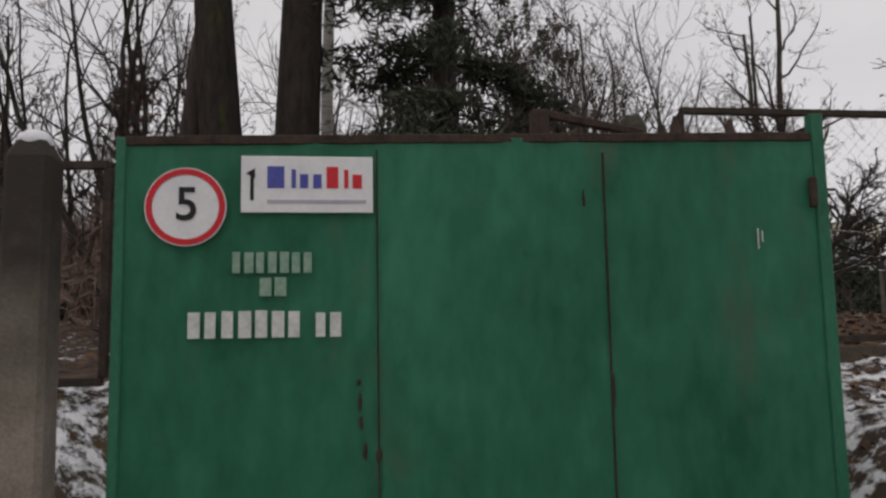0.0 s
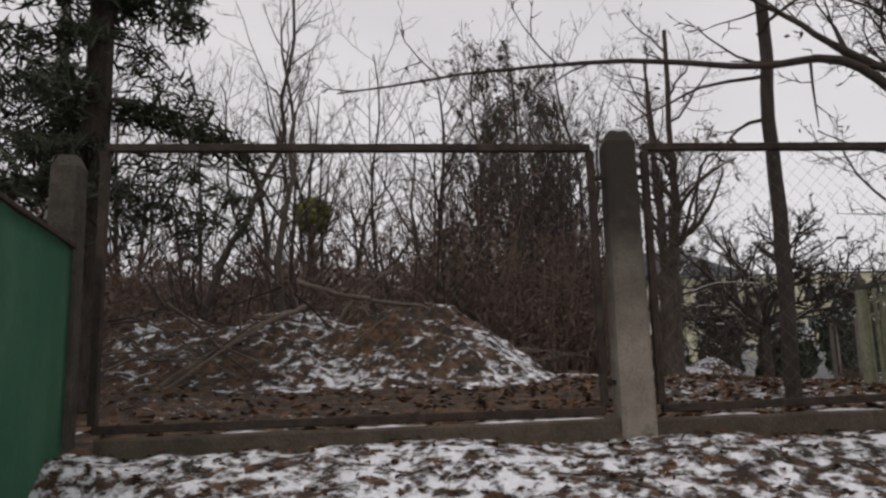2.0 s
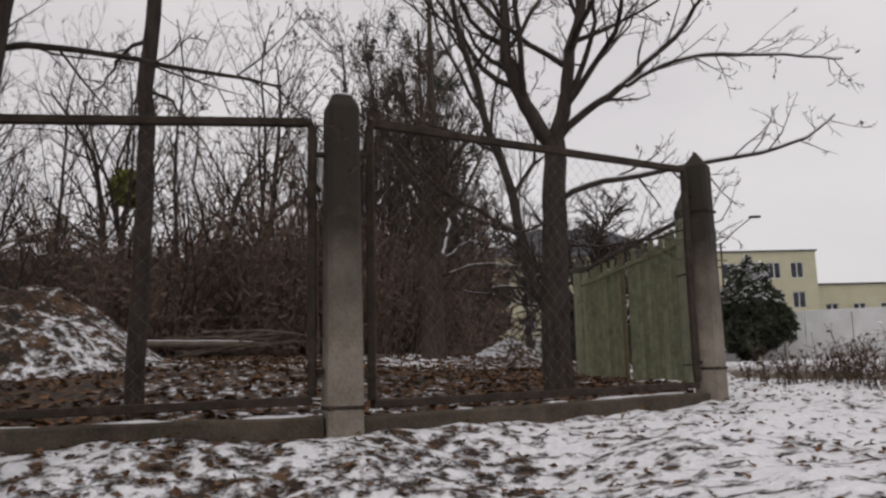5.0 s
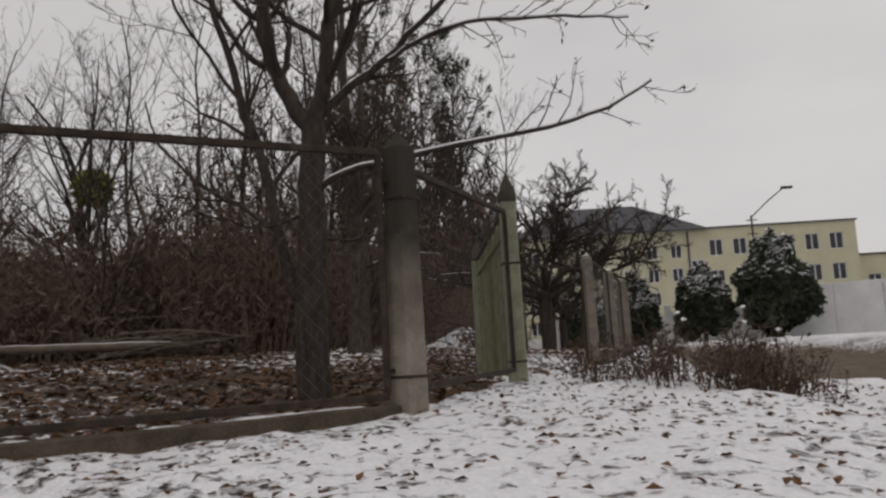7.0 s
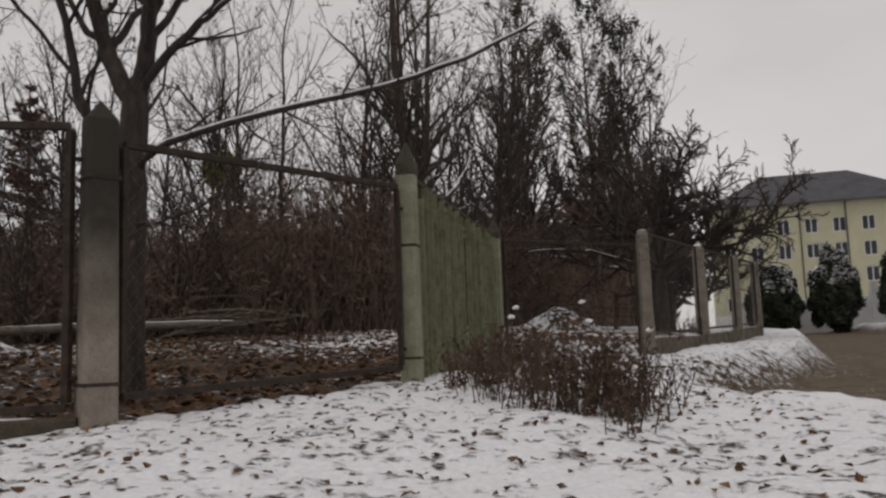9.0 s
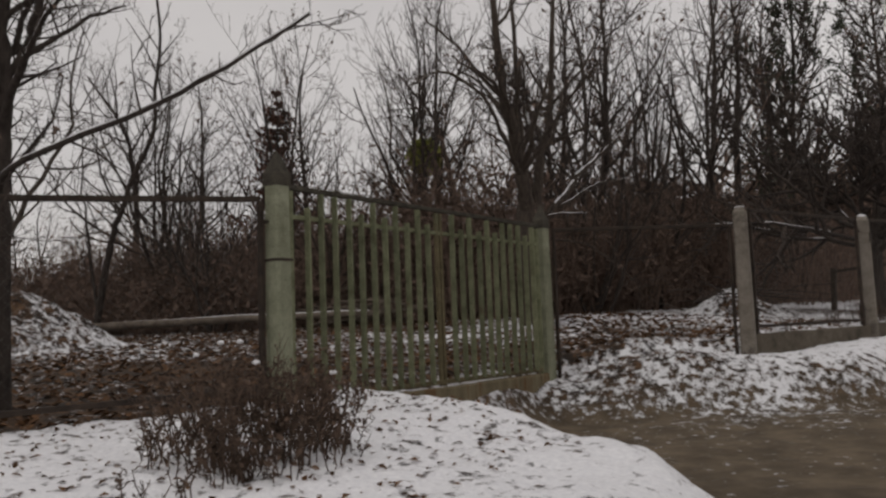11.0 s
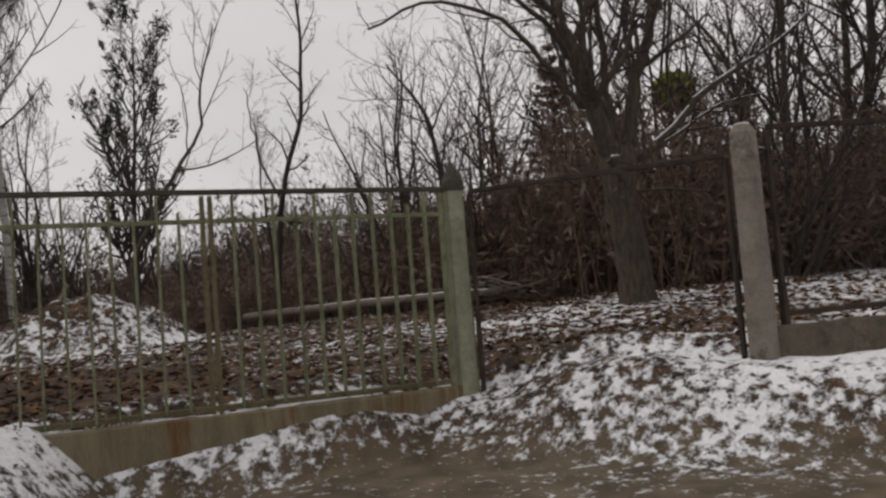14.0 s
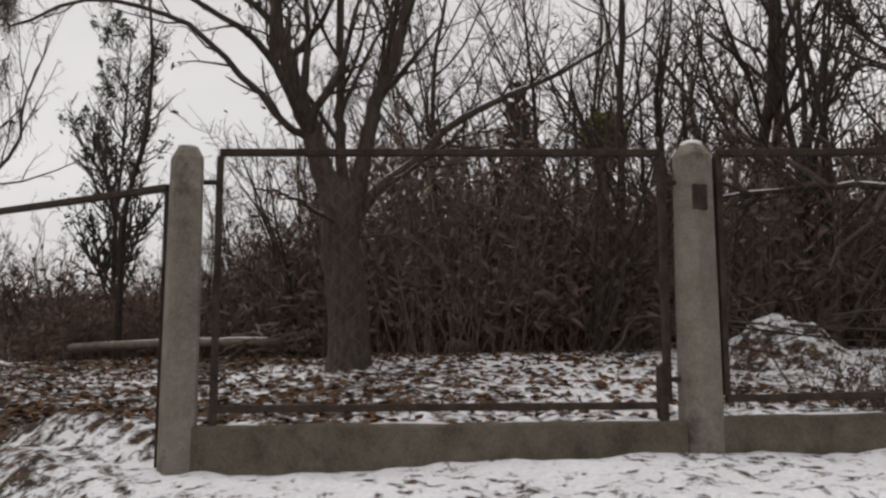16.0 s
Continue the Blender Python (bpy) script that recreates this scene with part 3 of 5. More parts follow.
slat_panel(POST_D, POST_E)
plinth(POST_D, POST_E, (0.12, 0.1), 0.8, 0.14, 0.09, mat("rust_streaked_concrete", (0.12, 0.10, 0.06), (0.24, 0.20, 0.13), 3, 0.95, bump=0.5, stretch=(2.5, 2.5, 0.4), c3=(0.13, 0.065, 0.025), spot=0.54), "rust-streaked concrete plinth under the slatted fence")


# ---- green metal enclosure with signs ----
G0, G1, G2 = Vector((-1.19, 3.30, 0)), Vector((1.82, 3.66, 0)), Vector((1.52, 5.3, 0))
GU = (G1 - G0).normalized()
GN = Vector((GU.y, -GU.x, 0))
G_FRAME = Matrix((( GU.x, -GN.x, 0, G0.x), (GU.y, -GN.y, 0, G0.y), (0, 0, 1, 0), (0, 0, 0, 1)))


def gate_ob(name, bm, material, parent, label="", smooth=False, rise=0.0):
    """A part in the gate's own frame: u along the front, v into the yard; rise: its slope along the front."""
    for v in bm.verts:
        v.co.z += rise * v.co.x
    bmesh.ops.transform(bm, matrix=G_FRAME, verts=bm.verts)
    return part(name, bm, material, parent, label, smooth)


def sheet_bm(u0, u1, z0, z1, v=0.0, dent=0.006, seed=0):
    """A thin dented steel sheet; u along the front, v into the yard."""
    bm = bmesh.new()
    nu, nz = 16, 24
    grid = [[bm.verts.new((u0 + (u1 - u0) * i / nu, v + (dent * noise.noise((i * 0.45 + seed, j * 0.3, seed)) if 0 < i < nu else 0), z0 + (z1 - z0) * j / nz)) for i in range(nu + 1)] for j in range(nz + 1)]
    for j in range(nz):
        for i in range(nu):
            bm.faces.new((grid[j][i], grid[j][i + 1], grid[j + 1][i + 1], grid[j + 1][i]))
    r = bmesh.ops.solidify(bm, geom=bm.faces[:], thickness=0.004)
    return bm


enclosure = new("metal_gate")
GB = -1.0
for k, (u0, u1) in enumerate(((0.0, 1.02), (1.012, 1.998), (1.99, 3.0))):
    gate_ob("sheet", sheet_bm(u0, u1, GB, 0.945, -0.003 * (k % 2), 0.012, k * 3.1), M_GREEN, enclosure, "", False, 0.022)
gate_ob("top_rim", box_bm(0.0, 2.97, -0.008, 0.045, 0.925, 0.965, 0.004), M_RUST, enclosure, "rusty top rim", False, 0.022)
# corner posts wear the sheets' green, shaded down in the colour itself
gate_ob("corner_post", box_bm(2.972, 3.03, -0.012, 0.045, GB, 1.115, 0.004), M_GREEN_TONED, enclosure)
gate_ob("corner_post", box_bm(-0.03, 0.012, -0.01, 0.045, GB, 0.96, 0.006), M_GREEN_TONED, enclosure)
for u in (1.016, 1.994):
    gate_ob("weld_seam", box_bm(u - 0.003, u + 0.003, -0.014, -0.002, GB, 0.92), M_RUST, enclosure)
gate_ob("latch", box_bm(2.93, 2.965, -0.045, -0.014, 0.68, 0.82, 0.008), M_RUST, enclosure, "rusty latch plate")
# side return towards the fence
SU = (G2 - G1).normalized()
SL = (G2 - G1).length
S_FRAME = Matrix(((SU.x, -SU.y, 0, G1.x), (SU.y, SU.x, 0, G1.y), (0, 0, 1, 0), (0, 0, 0, 1)))
bm = sheet_bm(0.03, SL, GB, 1.06, 0.0, 0.012, 20)
bmesh.ops.transform(bm, matrix=S_FRAME, verts=bm.verts)
part("side_sheet", bm, M_GREEN_PALE, enclosure, "bleached side sheet", True)
bm = box_bm(0.05, SL, -0.02, 0.02, 1.058, 1.085, 0.004)
bmesh.ops.transform(bm, matrix=S_FRAME, verts=bm.verts)
part("side_rim", bm, M_RUST, enclosure)
# stay on top
gate_ob("stay_foot", box_bm(1.70, 1.78, 0.05, 0.11, 0.97, 1.13, 0.006), M_RUST, enclosure)
bm = box_bm(0, 0.5, -0.018, 0.018, -0.018, 0.018, 0.005)
bmesh.ops.transform(bm, matrix=pose(1.72, 0.08, 1.12, 0, 10, 0), verts=bm.verts)
gate_ob("stay_bar", bm, M_RUST, enclosure)
for u, h in ((2.3, 1.06), (2.36, 1.10), (2.62, 1.09)):
    bm = bmesh.new()
    bmesh.ops.create_cone(bm, segments=8, radius1=0.045, radius2=0.008, depth=0.12, cap_ends=True, matrix=pose(u, 0.06, h - 0.05))
    gate_ob("spike", bm, M_RUST, enclosure)
for u, z, w, h in ((0.935, -0.04, 0.02, 0.03), (0.94, -0.12, 0.016, 0.08), (0.945, -0.2, 0.022, 0.06), (0.96, -0.31, 0.015, 0.07), (1.015, -0.33, 0.025, 0.06), (1.9, 0.72, 0.012, 0.08), (2.0, -0.1, 0.01, 0.16)):
    bm = bmesh.new()
    bmesh.ops.create_icosphere(bm, subdivisions=2, radius=1, matrix=Matrix.LocRotScale((u, -0.012, z), None, (w / 2, 0.004, h / 2)))
    for v in bm.verts:
        v.co.x += 0.006 * noise.noise(v.co * 40)
    gate_ob("rust_spot", bm, M_RUST, enclosure)
for u, z, h in ((2.68, 0.5, 0.09), (2.70, 0.53, 0.05)):
    gate_ob("scratch", box_bm(u, u + 0.006, -0.016, -0.012, z, z + h), M_CHALK, enclosure, "pale scratch")
tagged(enclosure, "green painted sheet-steel gate with rusty rim and weld seams", "gate")

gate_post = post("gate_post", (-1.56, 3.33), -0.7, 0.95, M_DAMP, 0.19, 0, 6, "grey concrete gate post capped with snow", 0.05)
gate_post["group"] = ""


def disc_bm(u, z, r, v0, v1, n=48, inner=0.0):
    bm = bmesh.new()
    rings = []
    for vv in (v0, v1):
        rings.append([bm.verts.new((u + r * math.cos(2 * math.pi * i / n), vv, z + r * math.sin(2 * math.pi * i / n))) for i in range(n)])
    if inner:
        for vv in (v0, v1):
            rings.append([bm.verts.new((u + inner * math.cos(2 * math.pi * i / n), vv, z + inner * math.sin(2 * math.pi * i / n))) for i in range(n)])
        for i in range(n):
            j = (i + 1) % n
            bm.faces.new((rings[0][i], rings[0][j], rings[1][j], rings[1][i]))
            bm.faces.new((rings[1][i], rings[1][j], rings[3][j], rings[3][i]))
            bm.faces.new((rings[0][j], rings[0][i], rings[2][i], rings[2][j]))
    else:
        bm.faces.new(rings[0])
        bm.faces.new(rings[1][::-1])
        for i in range(n):
            j = (i + 1) % n
            bm.faces.new((rings[0][i], rings[1][i], rings[1][j], rings[0][j]))
    bmesh.ops.recalc_face_normals(bm, faces=bm.faces[:])
    return bm


def text_part(body, u, z, size, material, parent, v=-0.03, name="numeral"):
    cu = bpy.data.curves.new(name, "FONT")
    cu.body, cu.size, cu.align_x, cu.align_y, cu.extrude, cu.offset = body, size, "CENTER", "CENTER", 0.001, size * 0.012
    tmp = bpy.data.objects.new("tmp", cu)
    scene.collection.objects.link(tmp)
    me = bpy.data.meshes.new_from_object(tmp.evaluated_get(bpy.context.evaluated_depsgraph_get()))
    bpy.data.objects.remove(tmp)
    me.transform(G_FRAME @ pose(u, v, z, 90, 0, 0))
    me.materials.clear()
    me.materials.append(material)
    ob = new(name, me)
    ob.parent = parent
    return ob


speed_sign = new("speed_sign")
gate_ob("plate", disc_bm(0.249, 0.673, 0.16, -0.022, -0.017), M_WHITE, speed_sign)
gate_ob("ring", disc_bm(0.249, 0.673, 0.155, -0.025, -0.0225, inner=0.131), M_RED, speed_sign, "red ring")
text_part("5", 0.253, 0.678, 0.19, M_BLACK, speed_sign, -0.025)
tagged(speed_sign, "round white speed limit sign with red ring, reading 5", "road sign")

advert = new("company_sign")
gate_ob("board", box_bm(0.465, 0.999, -0.023, -0.017, 0.65, 0.885, 0.003), M_WHITE, advert)
bm = box_bm(0.502, 0.516, -0.0255, -0.0235, 0.70, 0.80)
bmesh.ops.create_cone(bm, segments=3, radius1=0.024, radius2=0.024, depth=0.002, cap_ends=True, matrix=pose(0.509, -0.0245, 0.812, 90, 0, 0) @ pose(0, 0, 0, 0, 0, 90))
gate_ob("arrow", bm, M_BLACK, advert, "black arrow pointing up")
u = 0.57
for w, m_, h in ((0.085, M_BLUE, 0.09), (0.022, M_BLUE, 0.078), (0.042, M_BLUE, 0.058), (0.042, M_BLUE, 0.058), (0.06, M_RED, 0.09), (0.022, M_RED, 0.078), (0.048, M_RED, 0.058)):
    gate_ob("lettering_bar", box_bm(u, u + w * 0.8, -0.0255, -0.0235, 0.752, 0.752 + h), m_, advert)
    u += w + 0.012
gate_ob("small_print_bar", box_bm(0.57, 0.97, -0.0255, -0.0235, 0.69, 0.703), M_INK_GREY, advert)
tagged(advert, "white sign board with black arrow, blue and red marks", "sign board")

painted = new("painted_lettering")


def strokes(u0, u1, n, z0, z1, material, name, seed):
    """A row of plain painted bars standing for lettering."""
    r = np.random.default_rng(seed)
    w = (u1 - u0) / n
    for k in range(n):
        a = u0 + k * w
        gate_ob(name, box_bm(a, a + w * r.uniform(0.62, 0.8), -0.018, -0.0155, z0, z1 - r.uniform(0, 0.006)), material, painted)


strokes(0.264, 0.722, 7, 0.146, 0.255, M_CHALK, "stroke_bar", 1)
strokes(0.765, 0.88, 2, 0.146, 0.245, M_CHALK, "stroke_bar", 2)
strokes(0.434, 0.763, 7, 0.405, 0.492, M_FADED, "faded_stroke_bar", 3)
strokes(0.542, 0.66, 2, 0.311, 0.388, M_FADED, "faded_stroke_bar", 4)
tagged(painted, "white hand-painted bars of lettering on the green gate", "lettering")


# ---- trees ----
def unit(v):
    return v / (np.linalg.norm(v) + 1e-9)


def limb(start, direction, length, radius, level, out, r, up=0.25, wig=0.16, seg=0.35, kids=(14, 6, 4), shrink=0.5, low=0.3, tip=0.25):
    """Grows one limb and its side limbs; out[level] collects (points, radii)."""
    n = max(3, int(length / seg) + 1)
    pts, d, p = [np.array(start, float)], unit(np.array(direction, float)), np.array(start, float)
    for i in range(n):
        d = unit(d + r.normal(size=3) * wig + np.array((0, 0, up * 0.3)))
        p = p + d * length / n
        pts.append(p)
    pts = np.array(pts)
    rad = radius * (1 - (1 - tip) * np.linspace(0, 1, n + 1))
    out.setdefault(level, []).append((pts, rad))
    if level < len(kids):
        m = max(2, int(kids[level] * r.uniform(0.75, 1.25)))
        for k in range(m):
            t = low + (1 - low) * (k + r.uniform(0, 1)) / m
            j = min(int(t * n), n - 1)
            f = t * n - j
            q = pts[j] + (pts[j + 1] - pts[j]) * min(f, 1)
            ax = unit(pts[j + 1] - pts[j])
            side = unit(np.cross(ax, r.normal(size=3)))
            spread = r.uniform(0.5, 1.15)
            limb(q, ax * math.cos(spread) + side * math.sin(spread), length * shrink * r.uniform(0.6, 1.15) * (1.15 - 0.6 * t),
                 max(radius * (1 - (1 - tip) * t) * r.uniform(0.4, 0.6), 0.0045), level + 1, out, r, up, wig * 1.15, seg * 0.75, kids, shrink, 0.2, 0.3)
    return pts


def tree_from(out, material, name="bare_tree", place=None, sides=(8, 5, 3, 3), leaf=None, leaf_n=0, leaf_size=0.05, leaf_name="dry_leaves", fat=1.0):
    root = new(name)
    if place is not None:
        root.matrix_world = place
    tubes("trunk", out[0], sides[0], material, root)
    if 1 in out:
        tubes("crown", out[1], sides[1], material, root)
    fine = [(ln[0], np.asarray(ln[1]) * fat) for k in out if k >= 2 for ln in out[k]]
    if fine:
        tagged(tubes("outer_crown", fine, 3, M_TWIG, root), kind="stuff")
    if leaf is not None and leaf_n and fine:
        c = [fine[i][0][int(rng.integers(1, len(fine[i][0])))] for i in rng.integers(0, len(fine), leaf_n)]
        lf = flakes(leaf_name, np.array(c) + rng.normal(size=(leaf_n, 3)) * 0.03, leaf_size, leaf, root, 2.2)
        tagged(lf, kind="stuff")
    return root


def curve(points, r0, r1, n=14, wig=0.02, seed=1):
    """A smooth limb through a few points."""
    p = np.array(points, float)
    t = np.linspace(0, len(p) - 1, n)
    res = []
    for x in t:
        i = min(int(x), len(p) - 2)
        f = x - i
        a, b, c, d = p[max(i - 1, 0)], p[i], p[i + 1], p[min(i + 2, len(p) - 1)]
        res.append(0.5 * (2 * b + (c - a) * f + (2 * a - 5 * b + 4 * c - d) * f * f + (3 * b - a - 3 * c + d) * f ** 3))
    res = np.array(res)
    rr = np.random.default_rng(seed)
    res[1:] += rr.normal(size=(n - 1, 3)) * wig
    return res, np.linspace(r0, r1, n)


def sprout(line, out, r, level=1, count=8, length=1.0, kids=(0, 0, 5, 4), up=0.3, low=0.25, wig=0.16):
    """Side limbs along a given limb."""
    pts, rad = line
    n = len(pts) - 1
    for k in range(count):
        t = low + (1 - low) * (k + r.uniform(0, 1)) / count
        j = min(int(t * n), n - 1)
        q = pts[j] + (pts[j + 1] - pts[j]) * (t * n - j)
        ax = unit(pts[j + 1] - pts[j])
        side = unit(np.cross(ax, r.normal(size=3)))
        a = r.uniform(0.5, 1.1)
        limb(q, ax * math.cos(a) + side * math.sin(a), length * r.uniform(0.6, 1.2), max(rad[j] * 0.5, 0.006), level, out, r, up, wig, 0.25, kids, 0.5, 0.2, 0.3)


def build_roadside_tree():
    r = np.random.default_rng(11)
    gz = ground_z(6.0, 5.2) - 0.15
    out = {0: [], 1: []}
    tr = curve([(0, 0, gz), (0.02, 0, 0.9), (0.06, 0, 1.75), (0.13, 0.02, 2.6), (0.16, 0.05, 4.0), (0.1, 0, 6.5)], 0.118, 0.05, 26, 0.006)
    tr = (tr[0], tr[1] + 0.018 * np.exp(-((tr[0][:, 2] - 1.62) / 0.16) ** 2))
    out[0].append(tr)
    for pts, a, b in (([(0, 0, 1.62), (-0.22, -0.02, 1.84), (-0.5, -0.05, 1.92), (-0.85, -0.1, 1.86), (-1.5, -0.15, 1.9), (-2.2, -0.2, 1.85), (-3.0, -0.25, 1.74)], 0.032, 0.004),
                      ([(0, 0, 1.8), (-0.25, 0.1, 2.0), (-0.7, 0.3, 2.45)], 0.03, 0.012),
                      ([(0, 0, 1.9), (0.3, 0.05, 2.12), (0.8, 0.1, 2.3), (1.5, 0.2, 2.4)], 0.028, 0.008),
                      ([(0, 0, 1.72), (0.3, 0.1, 1.8), (0.9, 0.3, 1.75), (1.3, 0.4, 1.7)], 0.02, 0.006)):
        ln = curve(pts, a, b, 16, 0.008)
        out[1].append(ln)
        sprout(ln, out, r, 2, 8, 0.5, (0, 0, 0, 3))
    sprout((tr[0][12:], tr[1][12:]), out, r, 1, 9, 1.8, (0, 5, 4, 3))
    ob = tree_from(out, M_BARK, "roadside_tree", pose(6.0, 5.2, 0), (12, 7))
    tagged(ob, "dark-barked bare tree standing on the snowy verge", "tree")


def build_pole_tree():
    r = np.random.default_rng(12)
    out = {0: [], 1: []}
    tr = curve([(0, 0, -0.1), (0.03, 0, 1.5), (0.04, 0, 3), (0.1, 0, 5), (0.12, 0, 8)], 0.068, 0.035, 24, 0.008)
    out[0].append(tr)
    for k in range(7):
        a = r.uniform(0, 6.28)
        z = 2.35 + 0.35 * k
        L = r.uniform(0.7, 1.5)
        ln = curve([(0, 0, z), (math.cos(a) * L * 0.5, math.sin(a) * L * 0.5, z + 0.12), (math.cos(a) * L, math.sin(a) * L, z + 0.05)], 0.018, 0.006, 10, 0.02)
        out[1].append(ln)
        sprout(ln, out, r, 2, 6, 0.5, (0, 0, 0, 3), up=0.1)
    ob = tree_from(out, M_BARK, "young_tree", pose(6.02, 7.35, 0), (8, 5), M_BRUSHLEAF, 200, 0.032)
    tagged(ob, "slender straight dark trunk behind the fence", "tree")


def build_forked_tree():
    r = np.random.default_rng(13)
    out = {0: [], 1: []}
    z0 = ground_z(9.15, 9.42) - 0.1
    tr = curve([(0, 0, z0), (0, 0, 1.0), (0.04, 0, 1.9), (0.05, 0, 2.55)], 0.15, 0.10, 14, 0.006)
    out[0].append(tr)
    stems = (([(0.05, 0, 2.45), (-0.16, 0.02, 2.8), (-0.34, 0.05, 3.3), (-0.4, 0.1, 4.2), (-0.5, 0.2, 6.5)], 0.085, 0.03),
             ([(0.05, 0, 2.45), (0.16, 0.0, 2.8), (0.24, -0.05, 3.3), (0.4, -0.1, 4.2), (0.7, -0.2, 6.8)], 0.085, 0.03),
             ([(-0.05, 0, 0.85), (-0.22, 0.05, 1.3), (-0.4, 0.08, 2.2), (-0.62, 0.1, 2.9), (-0.85, 0.1, 3.8), (-1.0, 0.1, 5.4)], 0.06, 0.02))
    for pts, a, b in stems:
        ln = curve(pts, a, b, 18, 0.01)
        out[0].append(ln)
        sprout(ln, out, r, 1, 12, 1.8, (0, 7, 5, 3), low=0.25)
    for pts, a, b in (([(0.05, 0, 1.92), (0.4, -0.12, 2.05), (0.95, -0.2, 2.13), (1.9, 0.15, 2.36), (2.6, 0.4, 2.58), (3.15, 0.75, 2.95)], 0.034, 0.01),
                      ([(0.06, 0, 2.5), (0.4, -0.05, 2.8), (0.9, -0.1, 3.15), (1.4, -0.2, 3.7), (1.8, -0.2, 4.3)], 0.045, 0.012),
                      ([(0.75, -0.1, 3.0), (1.3, -0.15, 3.25), (2.0, -0.2, 3.25), (2.8, -0.2, 3.2)], 0.022, 0.006),
                      ([(0.05, 0, 1.75), (-0.4, -0.2, 1.6), (-0.9, -0.4, 1.75)], 0.016, 0.006),
                      ([(0.05, 0, 1.5), (0.6, -0.3, 1.45), (1.4, -0.6, 1.6)], 0.016, 0.005)):
        ln = curve(pts, a, b, 18, 0.015)
        out[1].append(ln)
        sprout(ln, out, r, 2, 13, 0.6, (0, 0, 0, 4))
    ob = tree_from(out, M_BARK, "forked_tree", pose(9.15, 9.42, 0), (12, 7), M_BRUSHLEAF, 250, 0.028)
    snow = [(ln[0] + np.array((0, 0, 0.016)), ln[1] * 0.75) for ln in out[1][-5:-2]]
    tubes("snow_on_limb", snow, 5, M_SNOW, ob, "line of snow lying on the limb")
    tagged(ob, "bare tree forking into several dark stems", "tree")


def build_big_tree():
    r = np.random.default_rng(14)
    out = {0: [], 1: []}
    z0 = ground_z(8.05, 19.5) - 0.15
    # local y runs along the yard, seen from the east
    tr = curve([(0, 0.02, z0), (0, 0.0, 1.4), (0, -0.1, 2.2), (0, -0.06, 2.95)], 0.245, 0.225, 16, 0.01)
    tr = (tr[0], tr[1] + 0.05 * np.exp(-((tr[0][:, 2] - 2.75) / 0.22) ** 2) + 0.06 * np.exp(-((tr[0][:, 2] - z0) / 0.3) ** 2))
    out[0].append(tr)
    stems = (([(0, -0.12, 2.75), (0.05, -0.3, 3.0), (0.1, -0.52, 3.65), (0.1, -0.83, 4.55), (0.05, -0.95, 5.3), (0.05, -1.2, 8.2)], 0.17, 0.045),
             ([(0, -0.06, 2.8), (-0.1, -0.1, 3.5), (-0.15, -0.1, 5), (-0.2, -0.15, 8)], 0.085, 0.03),
             ([(0, 0.06, 2.75), (0, 0.14, 3.1), (0.05, 0.28, 3.85), (0.1, 0.58, 4.7), (0.1, 0.68, 5.3), (0.1, 1.05, 8)], 0.125, 0.04))
    for (pts, a, b), cnt in zip(stems, (13, 8, 11)):
        ln = curve(pts, a, b, 22, 0.014)
        out[0].append(ln)
        sprout(ln, out, r, 1, cnt, 2.0, (0, 7, 5, 3), low=0.3)
    for pts, a, b in (([(0, 0.1, 2.55), (0.2, 0.3, 2.85), (0.3, 0.76, 3.23), (0.4, 1.17, 3.65), (0.4, 1.86, 4.06), (0.35, 2.6, 4.45), (0.3, 3.4, 5.0)], 0.075, 0.02),
                      ([(0, -0.3, 3.35), (0.1, -0.55, 3.48), (0.2, -0.83, 3.62), (0.3, -1.4, 4.2), (0.3, -2.07, 4.7), (0.3, -2.97, 4.82), (0.3, -3.75, 4.4)], 0.06, 0.014),
                      ([(0.05, 0.2, 2.75), (0.5, 0.7, 3.1), (0.8, 1.15, 3.4), (1.1, 1.7, 3.5)], 0.032, 0.01),
                      ([(0.1, -0.1, 2.4), (0.9, -0.8, 2.6), (1.8, -1.2, 2.5)], 0.03, 0.008),
                      ([(0.05, 0.1, 2.3), (0.7, 0.6, 2.2), (1.3, 0.9, 1.7), (1.6, 1.0, 1.3)], 0.018, 0.006)):
        ln = curve(pts, a, b, 20, 0.014)
        out[1].append(ln)
        sprout(ln, out, r, 2, 11, 0.9, (0, 0, 0, 4))
    ob = tree_from(out, M_BARK_GREY, "large_tree", pose(8.05, 19.5, 0), (14, 7), M_BRUSHLEAF, 500, 0.04)
    tubes("snow_on_limb", [(ln[0][4:] + np.array((0, 0, 0.5)) * ln[1][4:, None], ln[1][4:] * 0.7) for ln in (out[1][-3], out[1][-2], out[1][-5])], 5, M_SNOW, ob, "line of snow lying on the limb")
    tagged(ob, "large bare tree with thick grey trunk and spreading stems", "tree")


